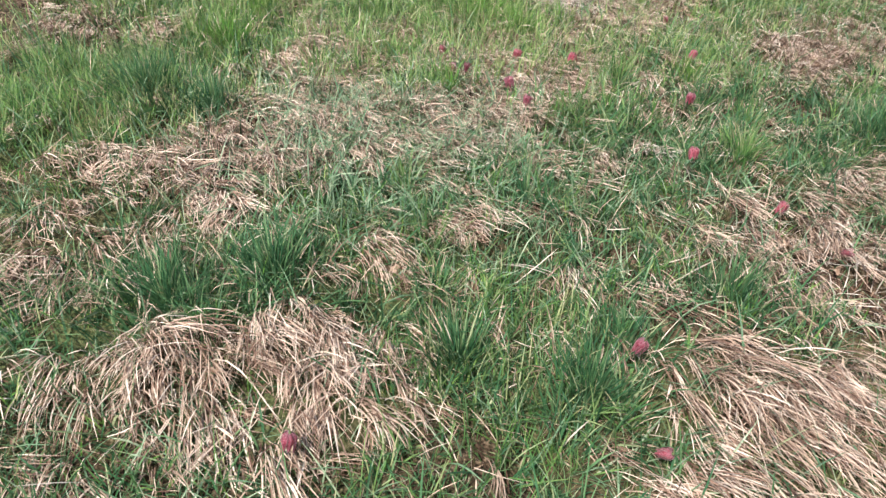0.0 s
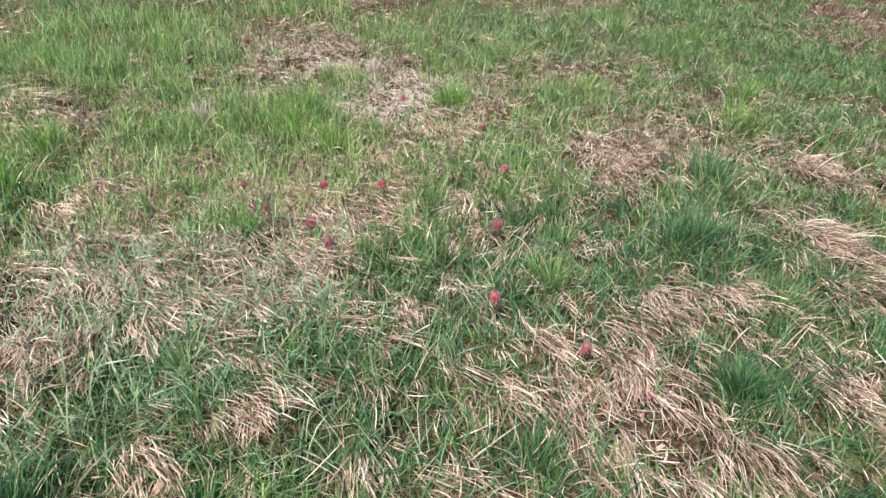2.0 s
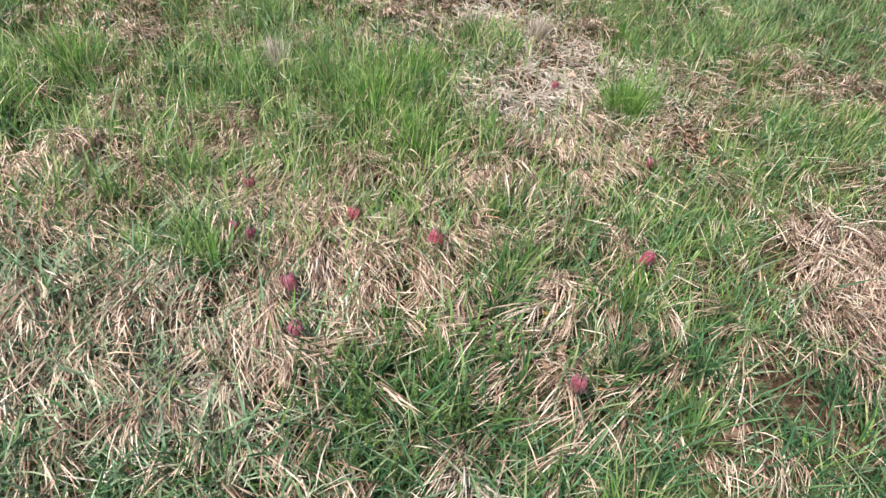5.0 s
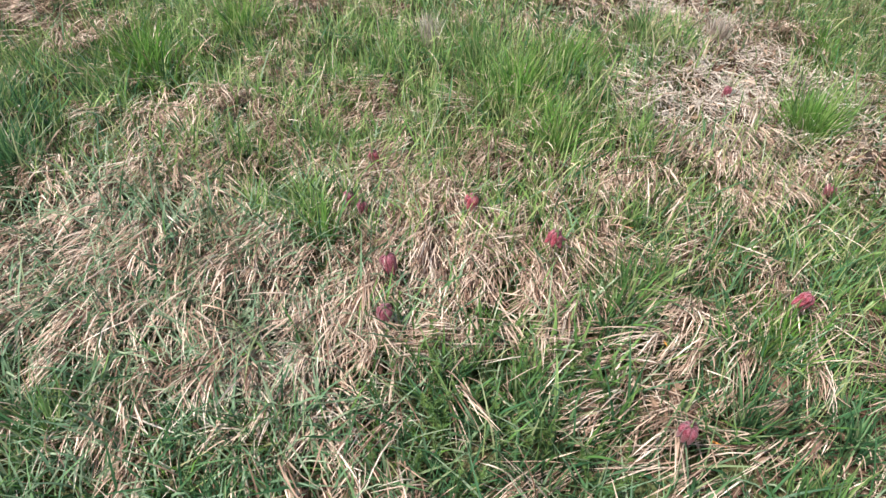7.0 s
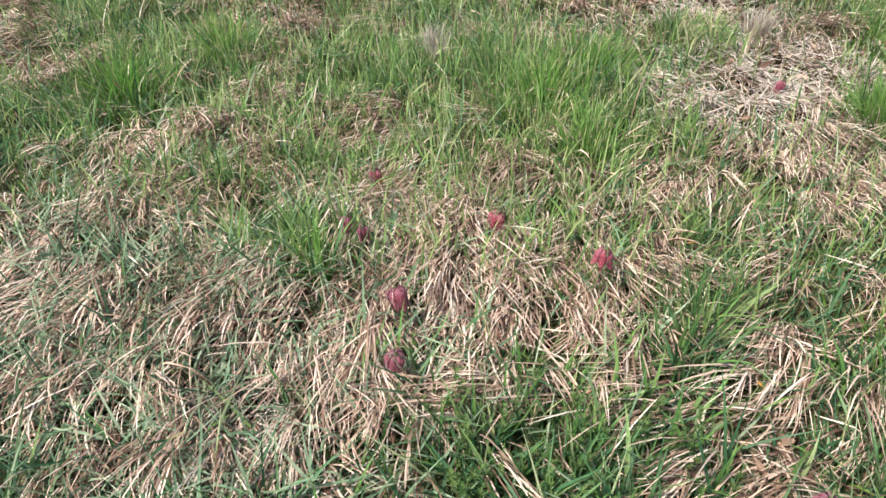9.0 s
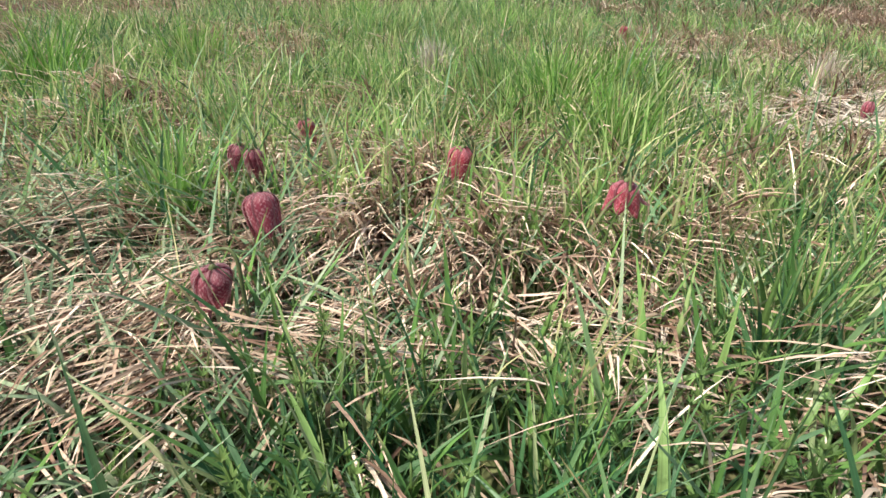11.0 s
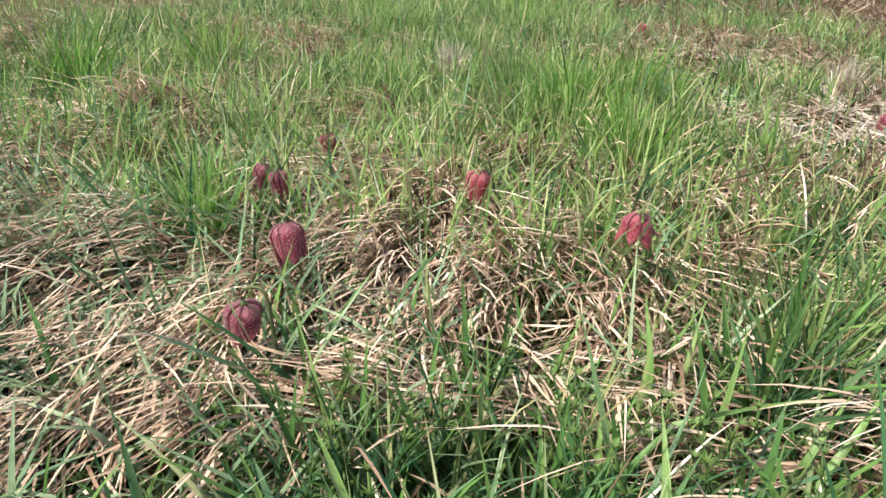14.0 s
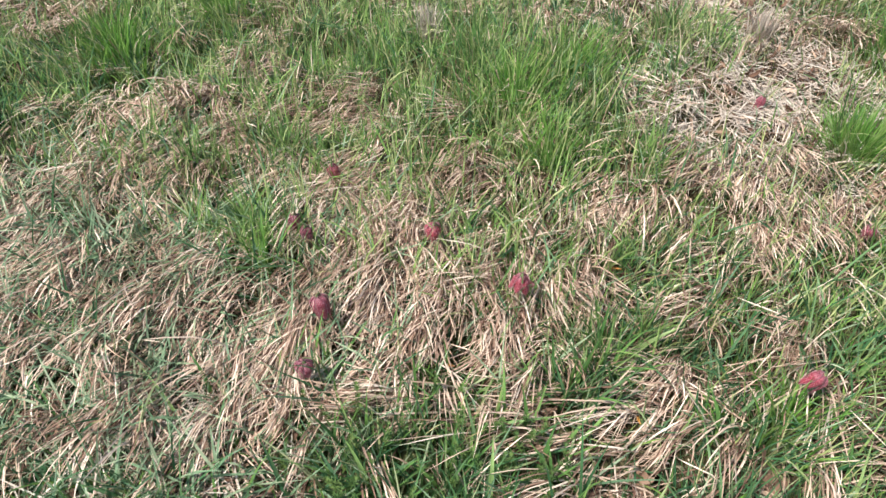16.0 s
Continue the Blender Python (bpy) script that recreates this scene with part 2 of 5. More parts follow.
def ground_material():
    m, nodes, links, bsdf, out = base_mat("matted_ground")
    pos = nodes.new("ShaderNodeNewGeometry").outputs["Position"]
    big = nodes.new("ShaderNodeTexNoise"); big.inputs["Scale"].default_value = 1.3; big.inputs["Detail"].default_value = 6
    fine = nodes.new("ShaderNodeTexNoise"); fine.inputs["Scale"].default_value = 70; fine.inputs["Detail"].default_value = 6
    mid = nodes.new("ShaderNodeTexVoronoi"); mid.inputs["Scale"].default_value = 120
    for n in (big, fine, mid):
        links.new(pos, n.inputs["Vector"])
    soil = ramp(nodes, [(0.25, (0.024, 0.014, 0.010)), (0.5, (0.052, 0.031, 0.022)), (0.72, (0.20, 0.140, 0.102))])
    links.new(fine.outputs[0], soil.inputs[0])
    moss = ramp(nodes, [(0.3, (0.040, 0.060, 0.022)), (0.7, (0.105, 0.130, 0.055))])
    links.new(fine.outputs[0], moss.inputs[0])
    split = ramp(nodes, [(0.40, (0, 0, 0)), (0.56, (0.8, 0.8, 0.8))])
    links.new(big.outputs[0], split.inputs[0])
    col = mixed(nodes, links, split.outputs[0], soil.outputs[0], moss.outputs[0])
    links.new(col, bsdf.inputs["Base Color"])
    bsdf.inputs["Roughness"].default_value = 0.95
    bsdf.inputs["Specular IOR Level"].default_value = 0.15
    bump = nodes.new("ShaderNodeBump"); bump.inputs["Strength"].default_value = 0.8; bump.inputs["Distance"].default_value = 0.01
    links.new(mid.outputs["Distance"], bump.inputs["Height"]); links.new(bump.outputs[0], bsdf.inputs["Normal"])
    return m


ground_mat = ground_material()

# ---- the lie of the meadow ----
rng = np.random.default_rng(7)


def value_noise(x, y, size, seed):
    u, v = np.asarray(x, float) / size, np.asarray(y, float) / size
    iu, iv = np.floor(u), np.floor(v)
    fu, fv = u - iu, v - iv
    fu, fv = fu * fu * (3 - 2 * fu), fv * fv * (3 - 2 * fv)

    def corner(a, b):
        h = np.sin(a * 127.1 + b * 311.7 + seed * 74.7) * 43758.5453
        return h - np.floor(h)
    low = corner(iu, iv) * (1 - fu) + corner(iu + 1, iv) * fu
    high = corner(iu, iv + 1) * (1 - fu) + corner(iu + 1, iv + 1) * fu
    return low * (1 - fv) + high * fv


MOUNDS, SPOTS, COMBED = [], [], []


def hollow(x, y):
    """0 on the even turf, 1 in the small pits between tussocks."""
    near = np.clip((4.2 - np.hypot(np.asarray(x, float) - 0.2, np.asarray(y, float) - 1.2)) / 1.5, 0, 1)
    return near * np.clip((0.6 * value_noise(x, y, 0.12, 51) + 0.4 * value_noise(x, y, 0.055, 52) - 0.56) / 0.2, 0, 1)


def height(x, y):
    """The soil."""
    return cover(x, y) - 0.055 * hollow(x, y)


def cover(x, y):
    """The even lie of the meadow, on which long straw bridges the pits."""
    x, y = np.asarray(x, float), np.asarray(y, float)
    h = 0.022 * (value_noise(x, y, 0.55, 1) - 0.5) + 0.012 * (value_noise(x, y, 0.17, 2) - 0.5)
    far = np.clip((np.hypot(x, y) - 6) / 60, 0, 1)
    h = h + far * 0.5 * (value_noise(x, y, 14.0, 3) - 0.5)
    for mx, my, r, up in MOUNDS:
        h = h + up * np.exp(-((x - mx) ** 2 + (y - my) ** 2) / (r * r))
    return h


def spot(x, y, rx, ry, green):
    """A stretch of the meadow that is green (1) or dead (0)."""
    SPOTS.append((x, y, rx, ry, green))


def comb(x, y, rx, ry, flow):
    """The way the straw of a stretch lies, in degrees."""
    COMBED.append((x, y, rx, ry, flow))


def greenness(x, y):
    x, y = np.asarray(x, float), np.asarray(y, float)
    base = 0.22
    total = base * np.clip(0.46 + 2.6 * (value_noise(x, y, 0.34, 5) * 0.5 + value_noise(x, y, 0.75, 15) * 0.35 + value_noise(x, y, 0.11, 6) * 0.35 - 0.6), 0, 1)
    weight = np.full_like(x, base)
    for sx, sy, rx, ry, g in SPOTS:
        w = np.exp(-1.5 * (((x - sx) / rx) ** 2 + ((y - sy) / ry) ** 2))
        total, weight = total + w * g, weight + w
    return np.clip(total / weight, 0, 1)


def bareness(x, y):
    """Where the straw is worn off and litter lies open."""
    w = np.zeros_like(np.asarray(x, float))
    for bx, by, rx, ry in ((0.68, 2.27, 0.30, 0.32), (0.48, 2.04, 0.22, 0.15), (0.30, 2.62, 0.30, 0.20), (0.38, 2.78, 0.28, 0.22), (0.92, 1.86, 0.15, 0.16), (0.40, 0.20, 0.12, 0.14)):
        w = np.maximum(w, np.exp(-1.2 * (((x - bx) / rx) ** 2 + ((y - by) / ry) ** 2)))
    return w


def turf(x, y):
    """Where live turf has crowded out most of the long straw."""
    return np.exp(-1.0 * (((x - 0.42) / 0.42) ** 2 + ((y - 0.84) / 0.30) ** 2))


def leafy_bank(x, y):
    """Where broad blades and sprouts stand instead of fine grass."""
    return np.exp(-(((x - 0.15) / 0.26) ** 2 + ((y - 1.0) / 0.13) ** 2))


def middle(x, y):
    """1 in the trodden middle, 0 further off, where dead and green stretches stand apart more clearly."""
    return 1 - np.clip((np.hypot(np.asarray(x, float) + 0.1, np.asarray(y, float) - 1.05) - 0.55) / 0.45, 0, 1)


def lie(x, y):
    """The way the dead straw lies, in radians."""
    x, y = np.asarray(x, float), np.asarray(y, float)
    a0 = np.radians(-98 - 20 * np.clip(x, -1.2, 2) + 50 * (value_noise(x, y, 0.45, 8) - 0.5) + 50 * (value_noise(x, y, 0.13, 9) - 0.5))
    cx, cy = 0.25 * np.cos(a0), 0.25 * np.sin(a0)
    for sx, sy, rx, ry, flow in COMBED:
        w = np.exp(-1.3 * (((x - sx) / rx) ** 2 + ((y - sy) / ry) ** 2))
        cx, cy = cx + w * np.cos(radians(flow)), cy + w * np.sin(radians(flow))
    return np.arctan2(cy, cx)


# green and dead stretches: x, y, half-widths, how green
spot(-1.54, 1.52, 0.19, 0.26, 1)
spot(-1.19, 1.46, 0.14, 0.26, 1)
spot(-1.39, 1.23, 0.11, 0.14, 0.95)
spot(-1.55, 0.90, 0.04, 0.08, 0.9)
spot(-1.24, 0.81, 0.08, 0.10, 0.8)
spot(-1.15, 0.45, 0.11, 0.11, 1)
spot(-1.30, 0.50, 0.08, 0.10, 0.75)
spot(-0.83, 0.41, 0.08, 0.08, 0.7)
spot(-0.67, 0.75, 0.07, 0.11, 0.7)
spot(0.18, 0.04, 0.09, 0.09, 0.85)
spot(-0.54, 0.06, 0.12, 0.10, 0.85)
spot(-0.43, -0.05, 0.13, 0.11, 0.95)
spot(-0.48, -0.18, 0.12, 0.07, 0.9)
spot(-0.63, 0.11, 0.09, 0.09, 0.75)
spot(-0.76, -0.11, 0.06, 0.04, 0.8)
spot(-1.07, -0.02, 0.07, 0.07, 0.95)
spot(-1.29, 0.01, 0.05, 0.04, 0.7)
spot(-0.70, 0.21, 0.07, 0.06, 0.6)
spot(-0.33, 0.17, 0.10, 0.07, 0.6)
spot(-0.22, 0.77, 0.10, 0.09, 0.7)
spot(-1.60, 2.19, 0.17, 0.19, 0)
spot(-0.96, 1.46, 0.11, 0.22, 0.05)
spot(-1.13, 1.08, 0.13, 0.11, 0.1)
spot(-1.47, 1.05, 0.12, 0.09, 0.1)
spot(-0.98, 0.81, 0.10, 0.13, 0)
spot(-1.09, 0.71, 0.08, 0.12, 0.05)
spot(-1.46, 0.67, 0.09, 0.14, 0)
spot(-1.36, 0.76, 0.08, 0.10, 0.1)
spot(-1.18, 0.61, 0.05, 0.09, 0.2)
spot(-0.43, 1.12, 0.11, 0.15, 0.2)
spot(-0.64, 0.64, 0.04, 0.10, 0.3)
spot(-0.33, 0.39, 0.08, 0.09, 0.35)
spot(-0.51, 0.27, 0.06, 0.07, 0.35)
spot(-0.86, 0.29, 0.06, 0.10, 0.2)
spot(-1.33, 0.27, 0.12, 0.09, 0)
spot(-1.14, 0.17, 0.12, 0.10, 0)
spot(-1.32, 0.10, 0.11, 0.09, 0)
spot(-1.16, 0.06, 0.07, 0.06, 0.05)
spot(-0.98, 0.14, 0.09, 0.10, 0)
spot(-0.87, 0.14, 0.06, 0.10, 0.05)
spot(-0.86, -0.02, 0.06, 0.08, 0.1)
spot(-0.92, -0.09, 0.06, 0.03, 0.1)
spot(-0.68, -0.02, 0.05, 0.07, 0.3)
spot(-0.07, -0.05, 0.13, 0.11, 0)
spot(-0.00, -0.15, 0.12, 0.10, 0)
spot(0.03, -0.26, 0.08, 0.11, 0)
spot(-0.16, -0.16, 0.08, 0.09, 0.1)
spot(-0.97, 3.02, 0.27, 0.30, 0.85)
spot(-0.37, 3.11, 0.18, 0.34, 0.7)
spot(0.91, 2.94, 0.20, 0.38, 0.8)
spot(1.75, 2.81, 0.25, 0.24, 0.85)
spot(2.17, 2.69, 0.18, 0.25, 0.9)
spot(2.30, 2.42, 0.32, 0.35, 0.85)
spot(2.77, 2.39, 0.34, 0.32, 0.85)
spot(2.15, 1.25, 0.14, 0.22, 0.9)
spot(2.51, 1.27, 0.09, 0.25, 0.85)
spot(1.13, 0.77, 0.19, 0.21, 0.85)
spot(1.57, 0.88, 0.12, 0.18, 0.7)
spot(1.12, 0.41, 0.13, 0.17, 0.75)
spot(0.66, 0.17, 0.09, 0.12, 1)
spot(0.82, 0.13, 0.07, 0.10, 0.9)
spot(-0.76, 0.79, 0.16, 0.14, 0.65)
spot(-0.10, 0.40, 0.17, 0.12, 0.65)
spot(-0.94, 0.50, 0.12, 0.10, 0.9)
spot(-0.57, 0.29, 0.11, 0.09, 0.7)
spot(-0.22, 0.22, 0.11, 0.10, 0.8)
spot(0.06, 0.16, 0.12, 0.10, 0.85)
spot(0.42, -0.14, 0.09, 0.06, 0.8)
spot(0.75, -0.10, 0.08, 0.12, 0.85)
spot(1.37, 1.27, 0.06, 0.15, 0.8)
spot(1.03, 1.76, 0.09, 0.17, 0.7)
spot(0.31, 3.12, 0.35, 0.37, 0)
spot(-0.21, 2.70, 0.14, 0.15, 0.1)
spot(0.58, 2.63, 0.14, 0.23, 0.1)
spot(-0.93, 2.62, 0.20, 0.18, 0.15)
spot(-1.19, 2.85, 0.10, 0.19, 0.1)
spot(-0.74, 2.45, 0.10, 0.13, 0.1)
spot(-0.91, 1.05, 0.11, 0.17, 0.02)
spot(-1.03, 0.94, 0.12, 0.12, 0.05)
spot(-1.05, 0.77, 0.09, 0.13, 0.05)
spot(2.31, 1.64, 0.09, 0.22, 0.25)
spot(1.92, 0.96, 0.20, 0.21, 0.1)
spot(1.51, 0.63, 0.13, 0.13, 0.05)
spot(1.49, 0.48, 0.08, 0.12, 0.1)
spot(0.46, 0.20, 0.12, 0.12, 0)
spot(0.44, 0.06, 0.11, 0.11, 0.05)
spot(0.32, -0.03, 0.10, 0.09, 0.05)
spot(1.07, 0.14, 0.07, 0.17, 0.1)
spot(0.93, 0.14, 0.05, 0.07, 0.15)
spot(-0.72, 0.43, 0.06, 0.10, 0.15)
spot(-0.26, 0.38, 0.05, 0.09, 0.35)
spot(-0.18, 0.04, 0.07, 0.03, 0.3)
spot(0.77, 0.45, 0.09, 0.10, 0.05)
spot(1.38, 0.99, 0.14, 0.11, 0.95)
spot(0.99, 0.68, 0.13, 0.13, 1)
spot(2.17, 1.85, 0.10, 0.24, 0.85)
spot(0.90, 1.51, 0.10, 0.12, 0.7)
spot(0.70, 0.64, 0.10, 0.07, 0.8)
spot(0.76, 1.02, 0.09, 0.07, 0.6)
spot(-0.39, 0.82, 0.10, 0.07, 0.7)
spot(-0.23, 0.68, 0.08, 0.08, 0.8)
spot(-0.57, 0.71, 0.06, 0.07, 0.7)
spot(-0.07, 0.50, 0.06, 0.04, 0.85)
spot(0.35, 0.70, 0.07, 0.08, 1)
spot(0.55, 0.80, 0.05, 0.08, 0.95)
spot(1.84, 1.38, 0.08, 0.15, 0.85)
spot(1.93, 1.97, 0.13, 0.18, 0.7)
spot(-0.61, 1.51, 0.07, 0.11, 0.15)
spot(1.20, 1.25, 0.13, 0.18, 0)
spot(1.69, 1.62, 0.09, 0.09, 0.1)
spot(1.48, 1.25, 0.10, 0.10, 0.15)
spot(2.08, 1.91, 0.10, 0.15, 0.15)
spot(-0.06, 0.70, 0.05, 0.09, 0.05)
spot(0.03, 0.75, 0.03, 0.05, 0.1)
spot(0.31, 0.49, 0.09, 0.06, 0.1)
spot(0.26, 0.58, 0.05, 0.03, 0.3)
spot(0.53, 0.61, 0.03, 0.05, 0.1)
spot(0.69, 0.47, 0.09, 0.06, 0)
spot(0.51, 0.41, 0.09, 0.06, 0)
spot(0.91, 0.42, 0.07, 0.08, 0.05)
spot(0.74, 0.81, 0.05, 0.07, 0.2)
spot(0.80, 0.63, 0.03, 0.06, 0.2)
spot(-0.45, 0.58, 0.06, 0.05, 0.1)
spot(-0.29, 0.53, 0.04, 0.03, 0.3)
spot(2.05, 2.48, 0.16, 0.22, 0.1)
spot(-0.82, 2.04, 0.09, 0.16, 0.95)
spot(-0.92, 1.87, 0.06, 0.12, 0.9)
spot(-0.55, 2.11, 0.10, 0.14, 0.75)
spot(-0.01, 2.02, 0.17, 0.13, 1)
spot(-0.15, 1.94, 0.10, 0.13, 0.8)
spot(1.05, 2.50, 0.10, 0.18, 0.95)
spot(1.31, 2.58, 0.14, 0.22, 0.85)
spot(1.62, 2.72, 0.15, 0.25, 0.85)
spot(1.87, 2.65, 0.13, 0.31, 0.8)
spot(0.42, 2.42, 0.10, 0.14, 0.8)
spot(1.33, 1.92, 0.13, 0.16, 0.85)
spot(1.49, 1.90, 0.09, 0.15, 0.9)
spot(0.84, 1.47, 0.12, 0.11, 0.85)
spot(0.74, 1.57, 0.09, 0.09, 0.7)
spot(1.10, 1.70, 0.08, 0.12, 0.75)
spot(0.33, 1.32, 0.06, 0.09, 0.85)
spot(0.61, 1.16, 0.10, 0.08, 0.85)
spot(0.19, 1.02, 0.06, 0.05, 0.9)
spot(0.07, 0.84, 0.09, 0.06, 1)
spot(0.23, 0.90, 0.08, 0.06, 0.85)
spot(0.27, 0.80, 0.08, 0.05, 0.85)
spot(0.37, 0.84, 0.06, 0.06, 0.8)
spot(0.49, 0.78, 0.08, 0.04, 0.85)
spot(0.77, 0.83, 0.08, 0.06, 0.7)
spot(0.89, 0.84, 0.06, 0.08, 0.7)
spot(0.69, 1.03, 0.07, 0.06, 0.65)
spot(-0.50, 0.83, 0.03, 0.06, 0.75)
spot(-0.33, 0.80, 0.05, 0.04, 0.75)
spot(-0.56, 1.10, 0.07, 0.06, 0.45)
spot(-0.29, 1.30, 0.02, 0.07, 1)
spot(-0.68, 1.33, 0.07, 0.08, 0.5)
spot(-0.42, 1.69, 0.08, 0.08, 0.5)
spot(-0.58, 1.76, 0.10, 0.11, 0.5)
spot(0.60, 1.66, 0.08, 0.08, 0.5)
spot(0.43, 1.90, 0.10, 0.11, 0.05)
spot(0.76, 2.51, 0.11, 0.17, 0.05)
spot(0.07, 2.51, 0.14, 0.16, 0.05)
spot(0.93, 1.98, 0.11, 0.11, 0.05)
spot(1.12, 2.17, 0.10, 0.15, 0.15)
spot(-0.78, 1.59, 0.08, 0.12, 0.05)
spot(-0.64, 1.58, 0.09, 0.11, 0.15)
spot(-0.47, 1.55, 0.08, 0.08, 0.2)
spot(-0.11, 1.48, 0.09, 0.11, 0.1)
spot(0.01, 1.31, 0.07, 0.08, 0.05)
spot(-0.14, 1.17, 0.04, 0.09, 0)
spot(-0.17, 1.00, 0.06, 0.08, 0.05)
spot(-0.33, 1.18, 0.07, 0.08, 0.15)
spot(-0.49, 1.24, 0.08, 0.09, 0.25)
spot(-0.48, 0.94, 0.06, 0.06, 0.15)
spot(-0.16, 0.87, 0.04, 0.04, 0.1)
spot(-0.09, 1.00, 0.04, 0.05, 0.15)
spot(0.25, 1.40, 0.07, 0.08, 0.2)
spot(0.11, 1.23, 0.06, 0.07, 0.35)
spot(0.57, 1.33, 0.07, 0.07, 0.3)
spot(1.17, 1.40, 0.09, 0.14, 0)
spot(1.02, 1.16, 0.10, 0.09, 0)
spot(1.03, 1.04, 0.05, 0.10, 0.05)
spot(0.98, 1.29, 0.06, 0.08, 0.2)
spot(0.83, 1.15, 0.06, 0.07, 0.25)
spot(0.53, 0.90, 0.05, 0.06, 0.15)
spot(0.65, 0.83, 0.06, 0.05, 0.1)
spot(0.75, 0.91, 0.07, 0.05, 0.2)
spot(1.16, 1.53, 0.06, 0.08, 0.15)
spot(1.34, 1.71, 0.09, 0.09, 0.15)
spot(-0.47, 0.89, 0.04, 0.05, 0.3)
spot(-0.03, 1.13, 0.06, 0.04, 0.3)
spot(-0.02, 0.89, 0.01, 0.06, 0.1)
spot(0.44, 1.20, 0.06, 0.05, 0.35)
spot(-0.69, 2.02, 0.05, 0.12, 0.2)
spot(0.11, 1.88, 0.05, 0.06, 0.2)
spot(0.89, 1.31, 0.05, 0.06, 0.3)
spot(-1.29, 1.55, 0.11, 0.17, 0.95)
spot(-1.03, 1.65, 0.06, 0.18, 0.95)
spot(-1.06, 1.92, 0.10, 0.23, 0.9)
spot(-0.90, 2.03, 0.10, 0.17, 0.9)
spot(-0.64, 1.91, 0.12, 0.13, 0.6)
spot(-0.45, 1.81, 0.09, 0.15, 0.6)
spot(-0.17, 2.09, 0.10, 0.17, 0.9)
spot(0.09, 2.02, 0.09, 0.12, 1)
spot(0.16, 1.82, 0.09, 0.10, 0.95)
spot(-0.00, 1.84, 0.06, 0.11, 0.8)
spot(-0.16, 1.75, 0.07, 0.10, 0.7)
spot(0.76, 2.07, 0.08, 0.12, 1)
spot(0.36, 1.84, 0.06, 0.08, 0.8)
spot(0.29, 2.47, 0.11, 0.17, 0.75)
spot(-0.43, 1.43, 0.07, 0.09, 0.65)
spot(-0.31, 1.29, 0.03, 0.07, 0.95)
spot(-0.32, 1.66, 0.08, 0.07, 0.4)
spot(0.31, 1.22, 0.05, 0.08, 0.95)
spot(0.35, 1.39, 0.07, 0.06, 0.85)
spot(0.56, 1.35, 0.08, 0.05, 0.75)
spot(0.61, 1.21, 0.08, 0.06, 0.85)
spot(0.51, 1.05, 0.08, 0.05, 0.8)
spot(0.11, 0.98, 0.09, 0.06, 1)
spot(-0.00, 0.96, 0.05, 0.05, 0.9)
spot(-0.02, 0.84, 0.08, 0.05, 0.95)
spot(0.22, 0.95, 0.07, 0.05, 0.85)
spot(-0.12, 0.96, 0.04, 0.04, 0.6)
spot(-0.61, 0.87, 0.06, 0.08, 0.55)
spot(-0.73, 0.91, 0.05, 0.07, 0.5)
spot(-0.50, 0.96, 0.06, 0.07, 0.5)
spot(-0.61, 0.78, 0.04, 0.06, 0.7)
spot(-0.27, 0.80, 0.05, 0.06, 0.6)
spot(-0.31, 0.75, 0.05, 0.04, 0.6)
spot(-0.47, 0.67, 0.05, 0.03, 0.6)
spot(-0.52, 0.66, 0.02, 0.03, 0.7)
spot(0.41, 0.96, 0.05, 0.02, 0.7)
spot(-0.65, 1.11, 0.06, 0.07, 0.4)
spot(0.06, 1.15, 0.06, 0.04, 0.5)
spot(-0.88, 1.40, 0.08, 0.12, 0.05)
spot(-0.77, 1.52, 0.08, 0.11, 0.05)
spot(-0.68, 1.61, 0.08, 0.11, 0.1)
spot(-1.02, 1.26, 0.07, 0.09, 0.1)
spot(-0.85, 1.10, 0.09, 0.06, 0)
spot(-0.77, 1.20, 0.09, 0.06, 0.15)
spot(-0.60, 1.41, 0.07, 0.07, 0.2)
spot(-0.36, 1.25, 0.05, 0.10, 0.1)
spot(-0.37, 1.07, 0.05, 0.09, 0)
spot(-0.49, 1.12, 0.06, 0.06, 0.1)
spot(-0.55, 1.01, 0.07, 0.05, 0.15)
spot(-0.17, 1.32, 0.07, 0.10, 0.05)
spot(-0.17, 1.11, 0.04, 0.08, 0)
spot(-0.11, 1.02, 0.04, 0.05, 0.05)
spot(-0.21, 0.99, 0.05, 0.06, 0.05)
spot(-0.07, 1.32, 0.07, 0.08, 0.05)
spot(-0.03, 1.53, 0.05, 0.08, 0.15)
spot(0.08, 1.32, 0.06, 0.06, 0.15)
spot(0.02, 1.45, 0.05, 0.07, 0.1)
spot(0.21, 1.44, 0.05, 0.07, 0.1)
spot(0.26, 1.64, 0.05, 0.09, 0.1)
spot(0.18, 1.25, 0.04, 0.06, 0.3)
spot(0.45, 1.47, 0.06, 0.07, 0.2)
spot(0.52, 1.67, 0.08, 0.08, 0.3)
spot(0.64, 1.63, 0.06, 0.06, 0.25)
spot(0.54, 1.23, 0.04, 0.05, 0.15)
spot(0.42, 1.25, 0.04, 0.05, 0.2)
spot(0.37, 1.11, 0.05, 0.05, 0.3)
spot(0.58, 1.11, 0.05, 0.04, 0.2)
spot(0.48, 2.02, 0.12, 0.12, 0.05)
spot(0.27, 2.19, 0.05, 0.14, 0.1)
spot(0.57, 2.46, 0.09, 0.16, 0.1)
spot(-0.47, 0.80, 0.05, 0.07, 0.05)
spot(-0.33, 0.97, 0.06, 0.06, 0.1)
spot(-0.19, 0.86, 0.04, 0.04, 0.1)
spot(-0.11, 0.86, 0.03, 0.05, 0.1)
spot(0.04, 1.04, 0.05, 0.03, 0.15)
